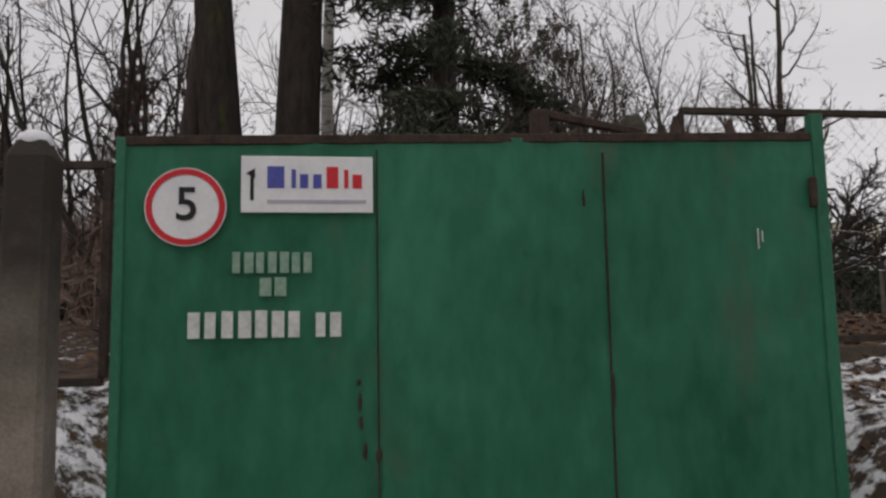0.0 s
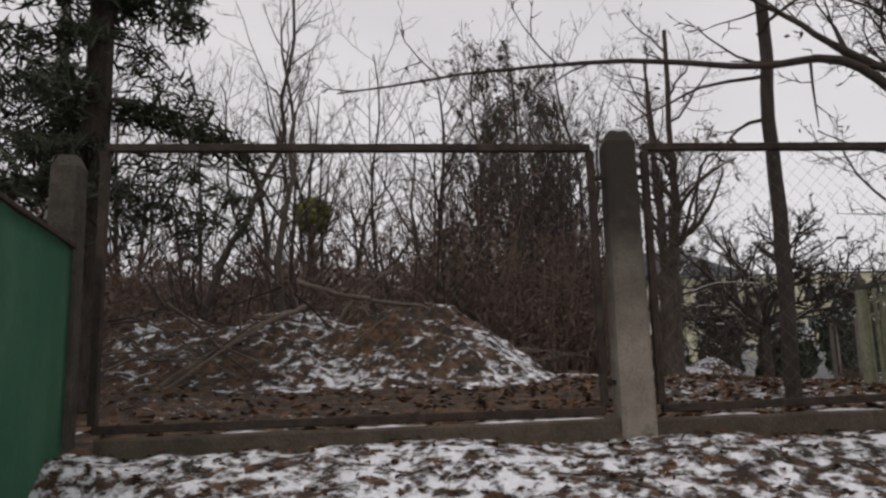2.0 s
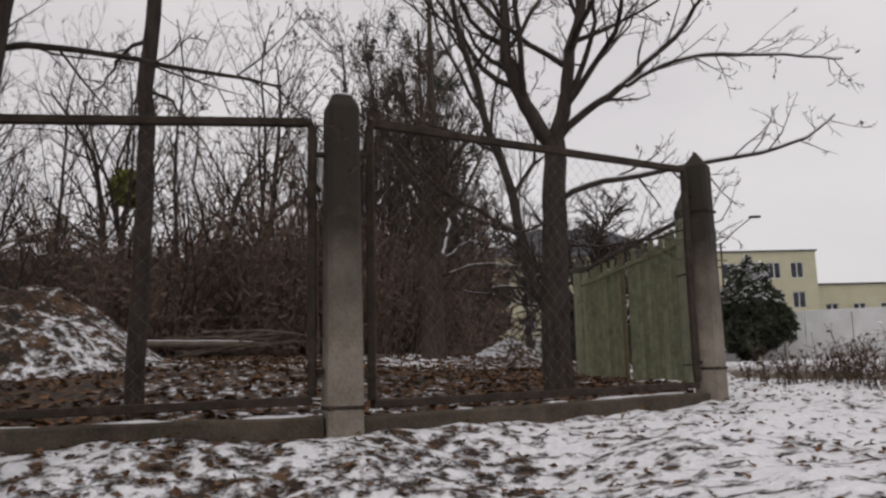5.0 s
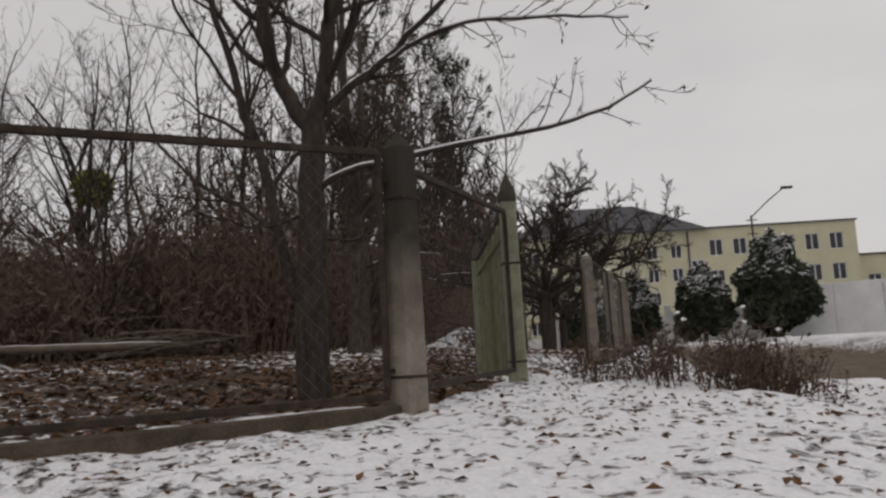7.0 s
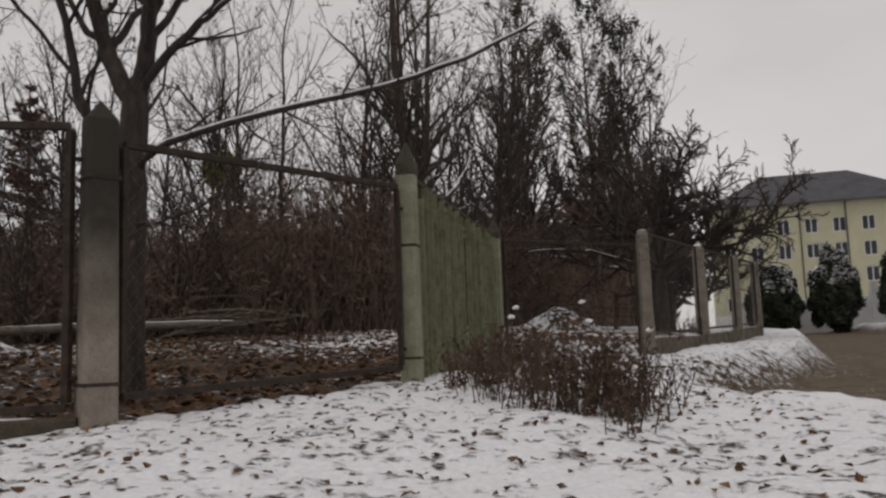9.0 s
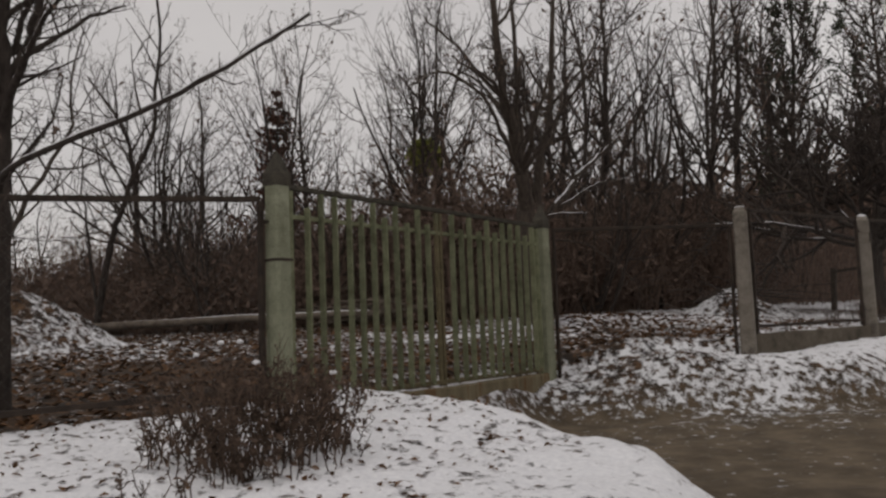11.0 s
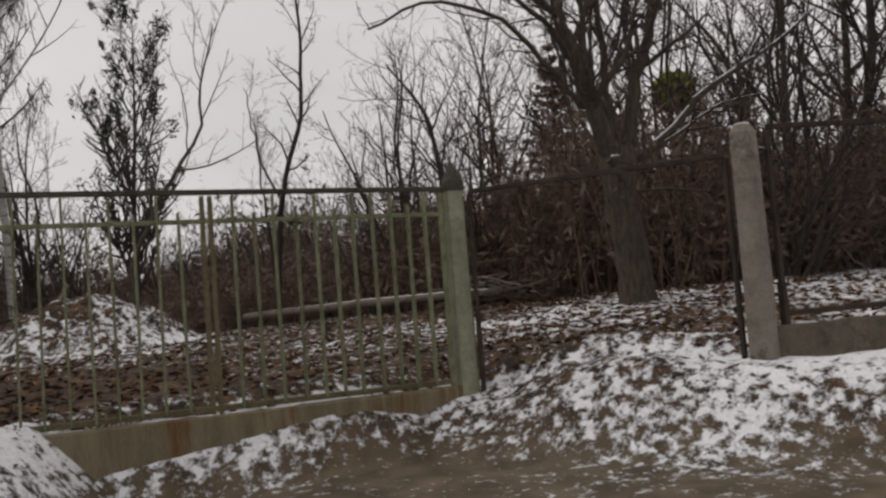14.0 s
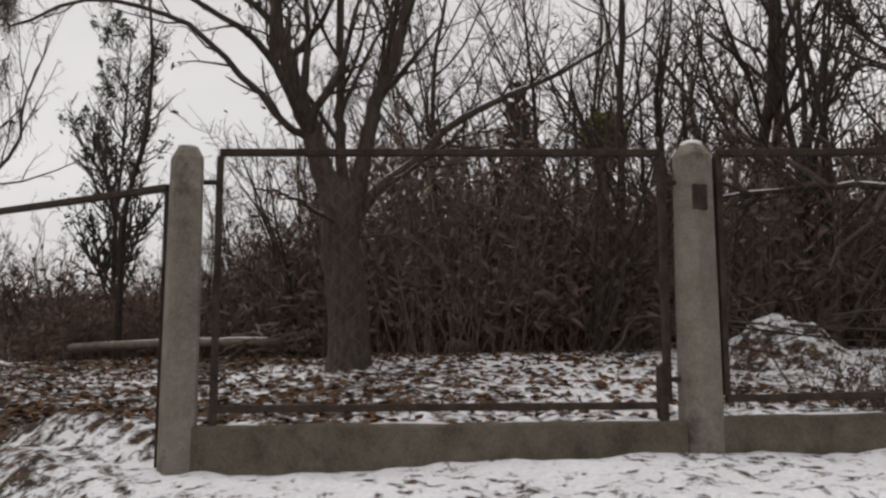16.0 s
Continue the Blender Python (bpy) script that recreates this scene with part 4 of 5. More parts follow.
def build_crooked_tree():
    """Slender tree that leans over the yard, then turns upright in two bends."""
    r = np.random.default_rng(15)
    out = {0: [], 1: []}
    ln = curve([(-1.75, -0.5, 0.3), (-1.4, -0.45, 1.8), (-1.05, -0.4, 2.95), (-0.7, -0.36, 3.6), (-0.42, -0.2, 4.4), (-0.05, 0.05, 5.4), (-0.1, 0.1, 6.3), (0.12, 0.1, 7.4), (0.15, 0, 8.9), (0.3, 0.1, 10.2)], 0.085, 0.018, 34, 0.012)
    out[0].append(ln)
    sprout((ln[0][12:], ln[1][12:]), out, r, 1, 17, 1.05, (0, 6, 4, 2), up=0.1, low=0.05)
    for pts, a, b in (([(-1.5, -0.47, 1.2), (-1.75, -0.5, 2.4), (-1.9, -0.6, 4.0), (-1.85, -0.7, 5.6)], 0.05, 0.012), ([(-0.75, -0.36, 3.5), (-0.9, -0.7, 4.3), (-0.85, -0.9, 5.2), (-1.0, -1.0, 6.2)], 0.035, 0.01)):
        lb = curve(pts, a, b, 14, 0.02)
        out[1].append(lb)
        sprout(lb, out, r, 2, 12, 0.8, (0, 0, 5, 3), up=0.2)
    ob = tree_from(out, M_BARK, "crooked_tree", pose(0.15, 16.5, 0), (9, 5))
    tagged(ob, "slender crooked bare tree leaning over the yard", "tree")


build_roadside_tree()
build_pole_tree()
build_forked_tree()
build_big_tree()
build_crooked_tree()


def bare_tree(seed, h, r0, kids=(16, 6, 4), up=0.35, stems=1, material=None, leaf=None, leaf_n=0, low=0.3, name="bare_tree", shrink=0.42, lean=0.05, wig=0.07, fan=0.28, fat=1.5):
    r = np.random.default_rng(seed)
    out = {}
    for s in range(stems):
        d = (r.normal() * (lean if stems == 1 else fan), r.normal() * (lean if stems == 1 else fan), 1)
        limb((r.normal() * 0.08 * (stems > 1), r.normal() * 0.08 * (stems > 1), -0.2), d, h * (1 if stems == 1 else r.uniform(0.7, 1)), r0, 0, out, r, up, wig, 0.6, kids, shrink, low, 0.18)
    return tree_from(out, material or M_BARK, name, None, (7, 4), leaf, leaf_n, 0.07, fat=fat)


def spruce(seed, h, spread, whorls=22, boughs=6, sprays=34, size=0.055, name="spruce_tree", needle=None, start=0.12, aspect=3.2, droop=0.5):
    """Conifer: whorls of drooping boughs, each with hanging sprays of needles and gaps between."""
    r = np.random.default_rng(seed)
    root = new(name)
    tubes("trunk", [(np.array([(0, 0, -0.2), (0.02, 0, h * 0.5), (0, 0, h)]), np.array([h * 0.012 + 0.03, h * 0.008 + 0.02, 0.012]))], 8, M_BARK, root)
    lines, blades = [], []
    for f in np.linspace(0, 1, whorls):
        z = h * (start + (0.97 - start) * f) + r.normal() * 0.08
        L = spread * (1 - f) ** 0.75 + 0.15
        for k in range(max(3, int(boughs * r.uniform(0.6, 1.2)))):
            a = r.uniform(0, 6.28)
            m = 6
            t = np.linspace(0, 1, m)
            l2 = L * r.uniform(0.55, 1.15)
            dz = 0.12 * t * l2 - droop * l2 * t ** 2 + 0.3 * droop * l2 * t ** 4
            pts = np.stack([np.cos(a) * t * l2, np.sin(a) * t * l2, z + dz], 1)
            pts[1:] += r.normal(size=(m - 1, 3)) * 0.03
            lines.append((pts, np.linspace(0.018, 0.004, m)))
            nb = int(sprays * l2) + 4
            tt = r.uniform(0.15, 1, nb)
            c = np.stack([np.interp(tt, t, pts[:, i]) for i in range(3)], 1)
            side = r.normal(size=nb) * 0.16 * (0.4 + 0.6 * l2) * (1.1 - 0.6 * tt)
            hang = np.abs(r.normal(size=nb)) * 0.10 * (0.4 + 0.6 * l2)
            c += np.stack([-np.sin(a) * side, np.cos(a) * side, -hang], 1)
            blades.append(c)
    tagged(tubes("bough_crown", lines, 3, M_TWIG, root), kind="stuff")
    tagged(flakes("needles", np.concatenate(blades), size, needle or M_NEEDLE, root, aspect), kind="stuff")
    return root


def clump_tree(seed, h, leaf):
    """Tall narrow tree of steep branches, carrying small dark clumps of withered leaves and seeds."""
    r = np.random.default_rng(seed)
    out = {}
    limb((0, 0, -0.3), (0.01, 0.02, 1), h, h * 0.011, 0, out, r, 0.6, 0.03, 0.8, (58, 11, 6), 0.33, 0.14, 0.12)
    root = tree_from(out, M_BARK, "clumped_tree", None, (8, 4), fat=3.0)
    ends = np.array([ln[0][-1] for ln in out[1] + out[2]])
    c = []
    for k in r.integers(0, len(ends), 120):
        w = r.uniform(0.12, 0.36)
        c.append(ends[k] + r.normal(size=(24, 3)) * np.array((w, w, w * 1.4)) * 0.6)
    tagged(flakes("leaf_clumps", np.concatenate(c), 0.11, leaf, root, 2.4), kind="stuff")
    return root


def weeping_birch(seed, h):
    """Tall birch with long fine twigs hanging from arching limbs."""
    r = np.random.default_rng(seed)
    out = {}
    limb((0, 0, -0.3), (0.02, 0, 1), h, h * 0.011, 0, out, r, 0.4, 0.04, 0.9, (24, 7), 0.3, 0.22, 0.15)
    hang = []
    for pts, rad in out[1] + out[2]:
        for k in range(9):
            p = pts[int(r.integers(1, len(pts)))]
            n = 6
            d = np.cumsum(r.normal(size=(n, 3)) * 0.07 + np.array((0, 0, -0.2)), 0)
            d[:, :2] += np.linspace(0, 1, n)[:, None] * r.normal(size=2) * 0.3
            hang.append((np.concatenate([p[None], p + d]), np.linspace(0.009, 0.005, n + 1)))
    out[3] = hang
    return tree_from(out, M_BARK_GREY, "weeping_birch", None, (8, 4), M_BRUSHLEAF, 3500, 0.07, fat=1.4)


def round_conifer(seed, h, w, n=9000):
    """Dense egg-shaped conifer with uneven lobes and snow on its shoulders."""
    r = np.random.default_rng(seed)
    root = new("conifer")
    tubes("trunk", [(np.array([(0, 0, -0.3), (0, 0, h * 0.5), (0, 0, h * 0.9)]), np.array([0.16, 0.1, 0.03]))], 7, M_BARK, root)
    v = r.normal(size=(n, 3))
    v /= np.linalg.norm(v, axis=1, keepdims=True)
    lob = np.array([0.82 + 0.4 * noise.noise(Vector(q) * 2.3 + Vector((seed, 0, 0))) for q in v])
    rr = lob * r.uniform(0.35, 1, n) ** 0.35
    c = v * rr[:, None] * np.array((w / 2, w / 2, h / 2)) + np.array((0, 0, h * 0.5))
    c[:, :2] *= (1.15 - 0.55 * np.clip(c[:, 2:] / h, 0, 1))
    tagged(flakes("needles", c, 0.3, M_NEEDLE, root, 1.8), kind="stuff")
    top = c[(v[:, 2] > 0.05) & (rr > 0.72)][: n // 12] + np.array((0, 0, 0.08))
    tagged(flakes("snow_clumps", top, 0.34, M_SNOW, root, 1.3, 0.7), kind="stuff")
    return root


def place_tree(master, x, y, s=1.0, rot=0.0, first=False, label="", group="trees"):
    z = ground_z(x, y)
    m = pose(x, y, z, 0, 0, rot) @ Matrix.Diagonal((1, 1, 1, 1))
    if first:
        master.matrix_world = m
        master.scale = (s, s, s)
        ob = master
    else:
        ob = copy_thing(master, pose(x, y, z, 0, 0, rot))
        ob.scale = (s, s, s)
    return tagged(ob, label, "tree", group)


# kinds of background tree, built once
K_ASH = bare_tree(21, 11, 0.16, (18, 7, 4), 0.4, leaf=M_BRUSHLEAF, leaf_n=500)
K_THIN = bare_tree(22, 9, 0.075, (16, 6, 3), 0.45, low=0.25)
K_MULTI = bare_tree(23, 7.5, 0.07, (8, 6, 4), 0.35, stems=6, low=0.25, wig=0.1)
K_COPPICE = bare_tree(24, 5, 0.04, (7, 5, 4), 0.3, stems=9, low=0.2, wig=0.12)
K_OAK = bare_tree(25, 12, 0.22, (16, 7, 5), 0.25, shrink=0.48, low=0.28, wig=0.1)
K_CROOKED = bare_tree(26, 9, 0.09, (12, 5, 4), 0.2, wig=0.16, low=0.3, material=M_BARK_GREY)
K_SPRUCE = spruce(31, 11, 1.75, 24, 6, 150, 0.03, start=0.16, aspect=7)
K_CLUMP = clump_tree(33, 17.5, M_NEEDLE)

BARE = "leafless tree with dark trunk and fine twigs"
MANY = "many-stemmed leafless tree in the overgrown yard"
seen = set()


def put(kind, x, y, s=1.0, rot=None, label=BARE):
    rot = rng.uniform(0, 360) if rot is None else rot
    place_tree(kind, x, y, s, rot, kind.name not in seen, label)
    seen.add(kind.name)


# thick trunks and the spruce beyond the green gate
K_TRUNK = bare_tree(41, 12, 0.25, (8, 5, 3), 0.4, low=0.5, wig=0.02, material=M_BARK_MOSS, name="old_tree")
put(K_TRUNK, -1.78, 7.9, 1.0, 20, "thick straight dark trunk of an old tree")
put(K_TRUNK, -1.3, 7.9, 1.02, 130, "thick leaning mossy trunk of an old tree")
K_BIRCH = bare_tree(42, 11, 0.1, (10, 5, 3), 0.3, low=0.45, wig=0.02, material=M_BIRCH, name="birch_tree")
put(K_BIRCH, -1.25, 10.6, 1.0, 0, "slim birch with pale white bark")
put(K_THIN, -2.78, 8.5, 1.6, 50)
put(K_SPRUCE, 0.2, 8.3, 0.95, 10, "dark green spruce with drooping boughs")
put(K_CROOKED, 1.0, 12.8, 0.8)
# overgrown yard
put(K_MULTI, -1.45, 27.8, 1.5, 30, "many-stemmed leafless tree carrying a ball of mistletoe")
for kx, x, y, s in ((K_COPPICE, 2.4, 19.5, 1.0), (K_COPPICE, 0.2, 18.0, 0.9), (K_THIN, 3.8, 22, 1.0), (K_COPPICE, 5.5, 22.5, 1.1), (K_MULTI, 4.6, 26, 1.1), (K_THIN, 6.4, 24, 1.1),
                    (K_THIN, 8.2, 29, 1.15), (K_ASH, 6.5, 31, 1.0), (K_OAK, 6.0, 35, 0.9), (K_CROOKED, 2.6, 23.5, 0.8),
                    (K_COPPICE, 7.4, 23.0, 1.0), (K_ASH, 2.0, 30, 1.0), (K_OAK, -4, 33, 0.9), (K_ASH, -8, 29, 0.95), (K_MULTI, -9.5, 24, 1.0),
                    (K_MULTI, -6.4, 21.1, 1.25), (K_THIN, -3.5, 22.5, 1.0), (K_COPPICE, -2.2, 19.5, 1.0), (K_ASH, -14, 27, 1.0),
                    (K_OAK, -18, 27, 1.0), 
                    (K_MULTI, 3, 36, 1.2), (K_ASH, 7, 40, 1.1), (K_OAK, -2, 42, 1.0), (K_ASH, -12, 38, 1.1), (K_OAK, -24, 38, 1.1),
                    (K_ASH, 5.2, 27.0, 0.95), 
                    (K_ASH, 9, 54, 1.0), (K_OAK, 6, 57, 1.0), (K_ASH, 11, 58, 0.95),
                    (K_ASH, 3, 53, 1.0), (K_OAK, 0, 58, 1.0), (K_THIN, 10.2, 52, 1.2), (K_MULTI, 7.5, 51, 1.4), (K_ASH, -6, 54, 1.0), (K_OAK, 10.0, 62, 1.0), (K_THIN, 1.2, 24.5, 1.1), (K_MULTI, 6.8, 27.2, 1.2), (K_THIN, -0.8, 21.5, 0.9)):
    put(kx, x, y, s, None, MANY if kx in (K_MULTI, K_COPPICE) else BARE)
put(K_CLUMP, 4.5, 48, 1.0, 0, "tall narrow dark tree carrying clumps of withered seeds")
put(K_CLUMP, 7.6, 53, 1.1, 140, "tall narrow dark tree carrying clumps of withered seeds")
put(K_CLUMP, 10.2, 57, 1.1, 250, "tall narrow dark tree carrying clumps of withered seeds")
put(K_ASH, 10.3, 46, 1.15)
put(K_THIN, 12.0, 36, 1.2)
put(K_CLUMP, -26.8, 13.3, 0.95, 60, "tall narrow dark tree with ragged clumps of withered leaves")
for x, y, k in ((-34, 4.5, 2.0), (-38, 8, 1.9), (-31, 10.5, 1.5), (-36, 14.5, 1.6), (-29, 16.5, 1.3), (-39, 18, 1.7), (-34, 21, 1.8), (-26, 20, 1.5), (-19, 22, 1.5)):
    put(K_COPPICE, x, y, k, None, MANY)
put(K_MULTI, -3.8, 10.6, 0.9, None, MANY)
put(K_COPPICE, -5.0, 11.4, 1.1, None, MANY)
put(weeping_birch(44, 20), -24.5, 6.4, 1.0, 0, "tall birch with fine hanging twigs")

# spreading old fruit tree by the road
def fruit_tree(seed):
    r = np.random.default_rng(seed)
    out = {0: [curve([(0, 0, -0.3), (0.05, 0, 0.7), (0, 0.05, 1.3)], 0.17, 0.13, 8, 0.01)]}
    for k in range(14):
        a = 6.28 * k / 14 + r.normal() * 0.2
        e = r.uniform(0.2, 1.3)
        limb((0, 0, r.uniform(0.95, 1.4)), (math.cos(a) * math.cos(e), math.sin(a) * math.cos(e), math.sin(e)), r.uniform(2.8, 3.6), 0.05, 1, out, r, 0.1, 0.15, 0.3, (0, 14, 10, 5), 0.4, 0.25, 0.25)
    root = tree_from(out, M_BARK, "fruit_tree", None, (8, 5), fat=2.4)
    tubes("snow_on_limb", [(p[3:] + np.array((0, 0, 0.6)) * q[3:, None], q[3:] * 0.6) for p, q in out[1][::2]], 4, M_SNOW, root, "thin snow along the limbs")
    return root


K_FRUIT = fruit_tree(51)
put(K_FRUIT, 12.4, 26.2, 1.25, 180, "low spreading fruit tree with tangled dark twigs")
put(K_FRUIT, 13.4, 32.5, 0.9, 90, "low spreading fruit tree with tangled dark twigs")

# russet tree still in leaf
russet = spruce(61, 10, 2.1, 34, 5, 60, 0.09, "russet_tree", M_REDLEAF, 0.25, 1.5, -0.25)
russet.matrix_world = pose(-10.3, 28.7, ground_z(-10.3, 28.7))
tagged(russet, "conical tree with withered russet leaves", "tree")

ball = []
for k in range(700):
    v = unit(rng.normal(size=3)) * 0.62 * rng.uniform(0.3, 1) ** 0.5
    ball.append(np.array((-1.43, 27.7, 6.5)) + v)
mist = flakes("mistletoe", np.array(ball), 0.13, M_MISTLETOE, None, 2.5)
tagged(mist, "yellow-green ball of mistletoe in a bare tree", "mistletoe")


# ---- thicket ----
def thicket(name, count, region, hmin, hmax, leaves, label, density=None, leaf_size=0.058):
    r = np.random.default_rng(len(name) + count)
    lines, tips = [], []
    x0, x1, y0, y1 = region
    k = 0
    while k < count:
        x, y = r.uniform(x0, x1), r.uniform(y0, y1)
        if density and not density(x, y, r):
            continue
        k += 1
        h = r.uniform(hmin, hmax) * (0.7 + 0.5 * noise.noise((x * 0.4, y * 0.4, 2)))
        h = max(h * (0.62 if y < 20 else 1.0), 0.5)
        lean = r.normal(size=2) * 0.22
        z = float(rise(y)) + 0.3
        t = np.array([0, 0.35, 0.7, 1.0])
        b = np.stack([x + lean[0] * t * h + r.normal(size=4) * 0.05 * t, y + lean[1] * t * h, z + h * t], 1)
        lines.append((b, np.array([0.013, 0.01, 0.007, 0.003]) * (0.6 + 0.25 * h)))
        for q in range(4):
            f = r.uniform(0.25, 0.95)
            p = np.array([np.interp(f, t, b[:, i]) for i in range(3)])
            d = r.normal(size=3) * 0.6 + np.array((0, 0, 0.5))
            L = h * 0.3 * r.uniform(0.5, 1.2)
            e = p + unit(d) * L
            lines.append((np.stack([p, e]), np.array([0.006, 0.003])))
            tips.append(e)
            tips.append(p)
    ob = tubes(name, lines, 3, M_BRUSH)
    tagged(ob, label, "thicket", kind="stuff")
    if leaves:
        tips = np.array(tips)
        c = tips[r.integers(0, len(tips), leaves)] + r.normal(size=(leaves, 3)) * 0.18
        lo = flakes("withered_leaves", c, leaf_size, M_BRUSHLEAF, None, 4.0)
        tagged(lo, "withered leaves and fine twigs of the thicket", "leaves", kind="stuff")


def yard_density(x, y, r):
    if x > 7.2 + 0.2 * (y - 22) or math.hypot(x - 8.05, y - 19.5) < 1.3:
        return False
    edge = 21.0 - 0.28 * max(3 - x, 0) - 2.6 * math.exp(-((x - 1) / 4) ** 2)
    edge = max(edge, 14.5) + 1.2 * noise.noise((x * 0.5, 0, 5))
    return y > edge


thicket("thicket", 9000, (-16, 10, 14.5, 31), 1.4, 4.6, 130000, "dense dark brown thicket of bare shoots", yard_density)
thicket("far_thicket", 5000, (-60, 10, 30, 50), 2.5, 6.0, 55000, "dense far belt of bare brush", lambda x, y, r: True)
thicket("far_thicket", 3000, (-20, 11.6, 50, 62), 4.5, 9.0, 40000, "tall dense far belt of bare brush", lambda x, y, r: x < 11.4 + 0.05 * (y - 56), 0.3)
thicket("far_thicket", 2600, (-70, -16, 8, 30), 1.5, 4.0, 14000, "dense far belt of bare brush", lambda x, y, r: y > 10 - 0.2 * (x + 16))
thicket("far_thicket", 2600, (-70, -42, -8, 30), 8.0, 13.0, 34000, "dense far belt of bare brush", lambda x, y, r: True, 0.16)
thicket("tall_thicket", 150, (0.6, 4.6, 26, 33), 6.5, 9.0, 2500, "tall slender reddish brown shoots behind the yard", lambda x, y, r: True, 0.06)
thicket("yard_corner_thicket", 1100, (-15, -3.5, 13.6, 17.6), 1.6, 3.4, 8000, "dark brush behind the earth mound", lambda x, y, r: True)
thicket("gate_side_thicket", 700, (-12, -1.5, 6.5, 15), 0.8, 2.4, 2500, "thin dark undergrowth between trunks", lambda x, y, r: True)


# ---- earth heap with branches ----
def heap(name, cx, cy, ax, ay, bumps, label, res=(200, 110), snow=0.475):
    xs, ys = np.linspace(-ax, ax, res[0]), np.linspace(-ay, ay, res[1])
    X, Y = np.meshgrid(xs, ys)
    base = terrain(X + cx, Y + cy)[0]
    h = np.zeros_like(X)
    for bx, by, bh, sx, sy in bumps:
        h = np.maximum(h, bh * np.exp(-np.abs((X - bx) / sx) ** 2.4 - np.abs((Y - by) / sy) ** 2.4))
    nz = np.array([noise.noise((a * 1.1 + cx, b * 1.1, 1)) * 0.2 + noise.noise((a * 3.2, b * 3.2 + cy, 4)) * 0.13 + noise.noise((a * 8, b * 8, 8)) * 0.07 for a, b in zip(X.ravel(), Y.ravel())]).reshape(X.shape)
    h = h + nz * np.clip(h * 2, 0, 1)
    edge = np.clip(np.minimum(ax - np.abs(X), ay - np.abs(Y)) * 3, 0, 1)
    z = base + h * edge - 0.10 * (1 - np.clip(h * 4, 0, 1))
    n, m = len(xs), len(ys)
    verts = np.stack([X + cx, Y + cy, z], -1).reshape(-1, 3)
    i = (np.arange(m - 1)[:, None] * n + np.arange(n - 1)[None, :]).ravel()
    faces = np.stack([i, i + 1, i + n + 1, i + n], -1)
    ob = mesh_ob(name, verts.tolist(), faces.tolist(), M_GROUND, None, True)
    big = np.array([noise.noise((a * 0.8, b * 0.8, 12)) for a, b in zip(X.ravel(), Y.ravel())])
    gy, gx = np.gradient(z, ys, xs)
    flat = 1 / np.sqrt(1 + gx ** 2 + gy ** 2)
    s = snow + 0.22 * big + 0.06 * smooth01(0.9, 1.8, X.ravel()) + 0.45 * (flat.ravel() - 0.85) - 0.08 * np.clip(gy.ravel(), -0.6, 0.8)
    for nm, val in (("snow", s), ("road", np.zeros_like(s))):
        at = ob.data.attributes.new(nm, "FLOAT", "POINT")
        at.data.foreach_set("value", np.clip(val, 0, 1).astype(np.float32))
    return tagged(ob, label, "earth heap")


heap("earth_mound", 2.2, 12.1, 4.6, 2.6, ((0.85, -0.2, 0.93, 1.12, 1.4), (-0.9, 0.0, 0.9, 1.5, 1.45), (-2.3, 0.1, 0.78, 1.5, 1.4), (-3.5, 0.3, 0.45, 0.9, 1.2)), "heap of earth and rubble dusted with snow")
heap("brush_mound", 10.1, 24.0, 1.6, 1.2, ((0, 0, 0.5, 0.8, 0.6),), "small heap of earth and brush under snow", (40, 30), 0.7)


def sticks(name, cx, cy, cz, n, spread, length, tilt, label, material, seed, rad=0.012, direction=None):
    r = np.random.default_rng(seed)
    lines = []
    for k in range(n):
        a = (direction if direction is not None else r.uniform(0, 6.28)) + r.normal() * 0.35
        L = length * r.uniform(0.5, 1.1)
        p = np.array((cx + r.normal() * spread[0], cy + r.normal() * spread[1], cz + abs(r.normal()) * spread[2]))
        d = np.array((math.cos(a), math.sin(a), r.normal() * tilt))
        q = np.linspace(-0.5, 0.5, 5)[:, None]
        pts = p + d * L * q + r.normal(size=(5, 3)) * 0.03 * L * 0.4
        rr = rad * r.uniform(0.6, 1.4)
        lines.append((pts, np.linspace(rr, rr * 0.4, 5)))
    ob = tubes(name, lines, 5, material)
    return tagged(ob, label, "branches", kind="stuff")


sticks("cut_branches", 3.9, 19.0, ground_z(3.9, 19.0) + 0.1, 42, (0.5, 0.35, 0.22), 2.2, 0.16, "pile of cut branches lying on the leaf litter", M_WOOD, 71, 0.02, 0.2)
sticks("heap_branches", 1.2, 11.6, 1.25, 26, (1.2, 0.5, 0.08), 1.6, 0.12, "loose branches lying over the earth heap", M_TWIG, 72, 0.014)
sticks("heap_foot_branches", 0.6, 10.2, 0.75, 14, (1.0, 0.3, 0.15), 1.7, 0.3, "branches leaning against the earth heap", M_WOOD, 73, 0.016, 0.6)
sticks("brush_branches", 10.0, 23.4, ground_z(10, 23.4) + 0.25, 22, (0.8, 0.5, 0.25), 2.0, 0.3, "brushwood thrown on a heap", M_TWIG, 74, 0.012)


def log(a, b, r, label):
    ln = curve([a, (np.array(a) + np.array(b)) / 2 + np.array((0, 0, 0.03)), b], r, r * 0.8, 16, 0.012)
    ob = tubes("fallen_log", [ln], 10, M_WOOD)
    bm = bmesh.new()
    bm.from_mesh(ob.data)
    bmesh.ops.holes_fill(bm, edges=[e for e in bm.edges if e.is_boundary], sides=12)
    bm.to_mesh(ob.data)
    bm.free()
    sn = (ln[0][1:-1] + np.array((0, 0, r * 0.78)), ln[1][1:-1] * 0.2)
    tubes("snow_strip", [sn], 6, M_SNOW, ob, "snow lying along the log")
    tagged(ob, label, "log")


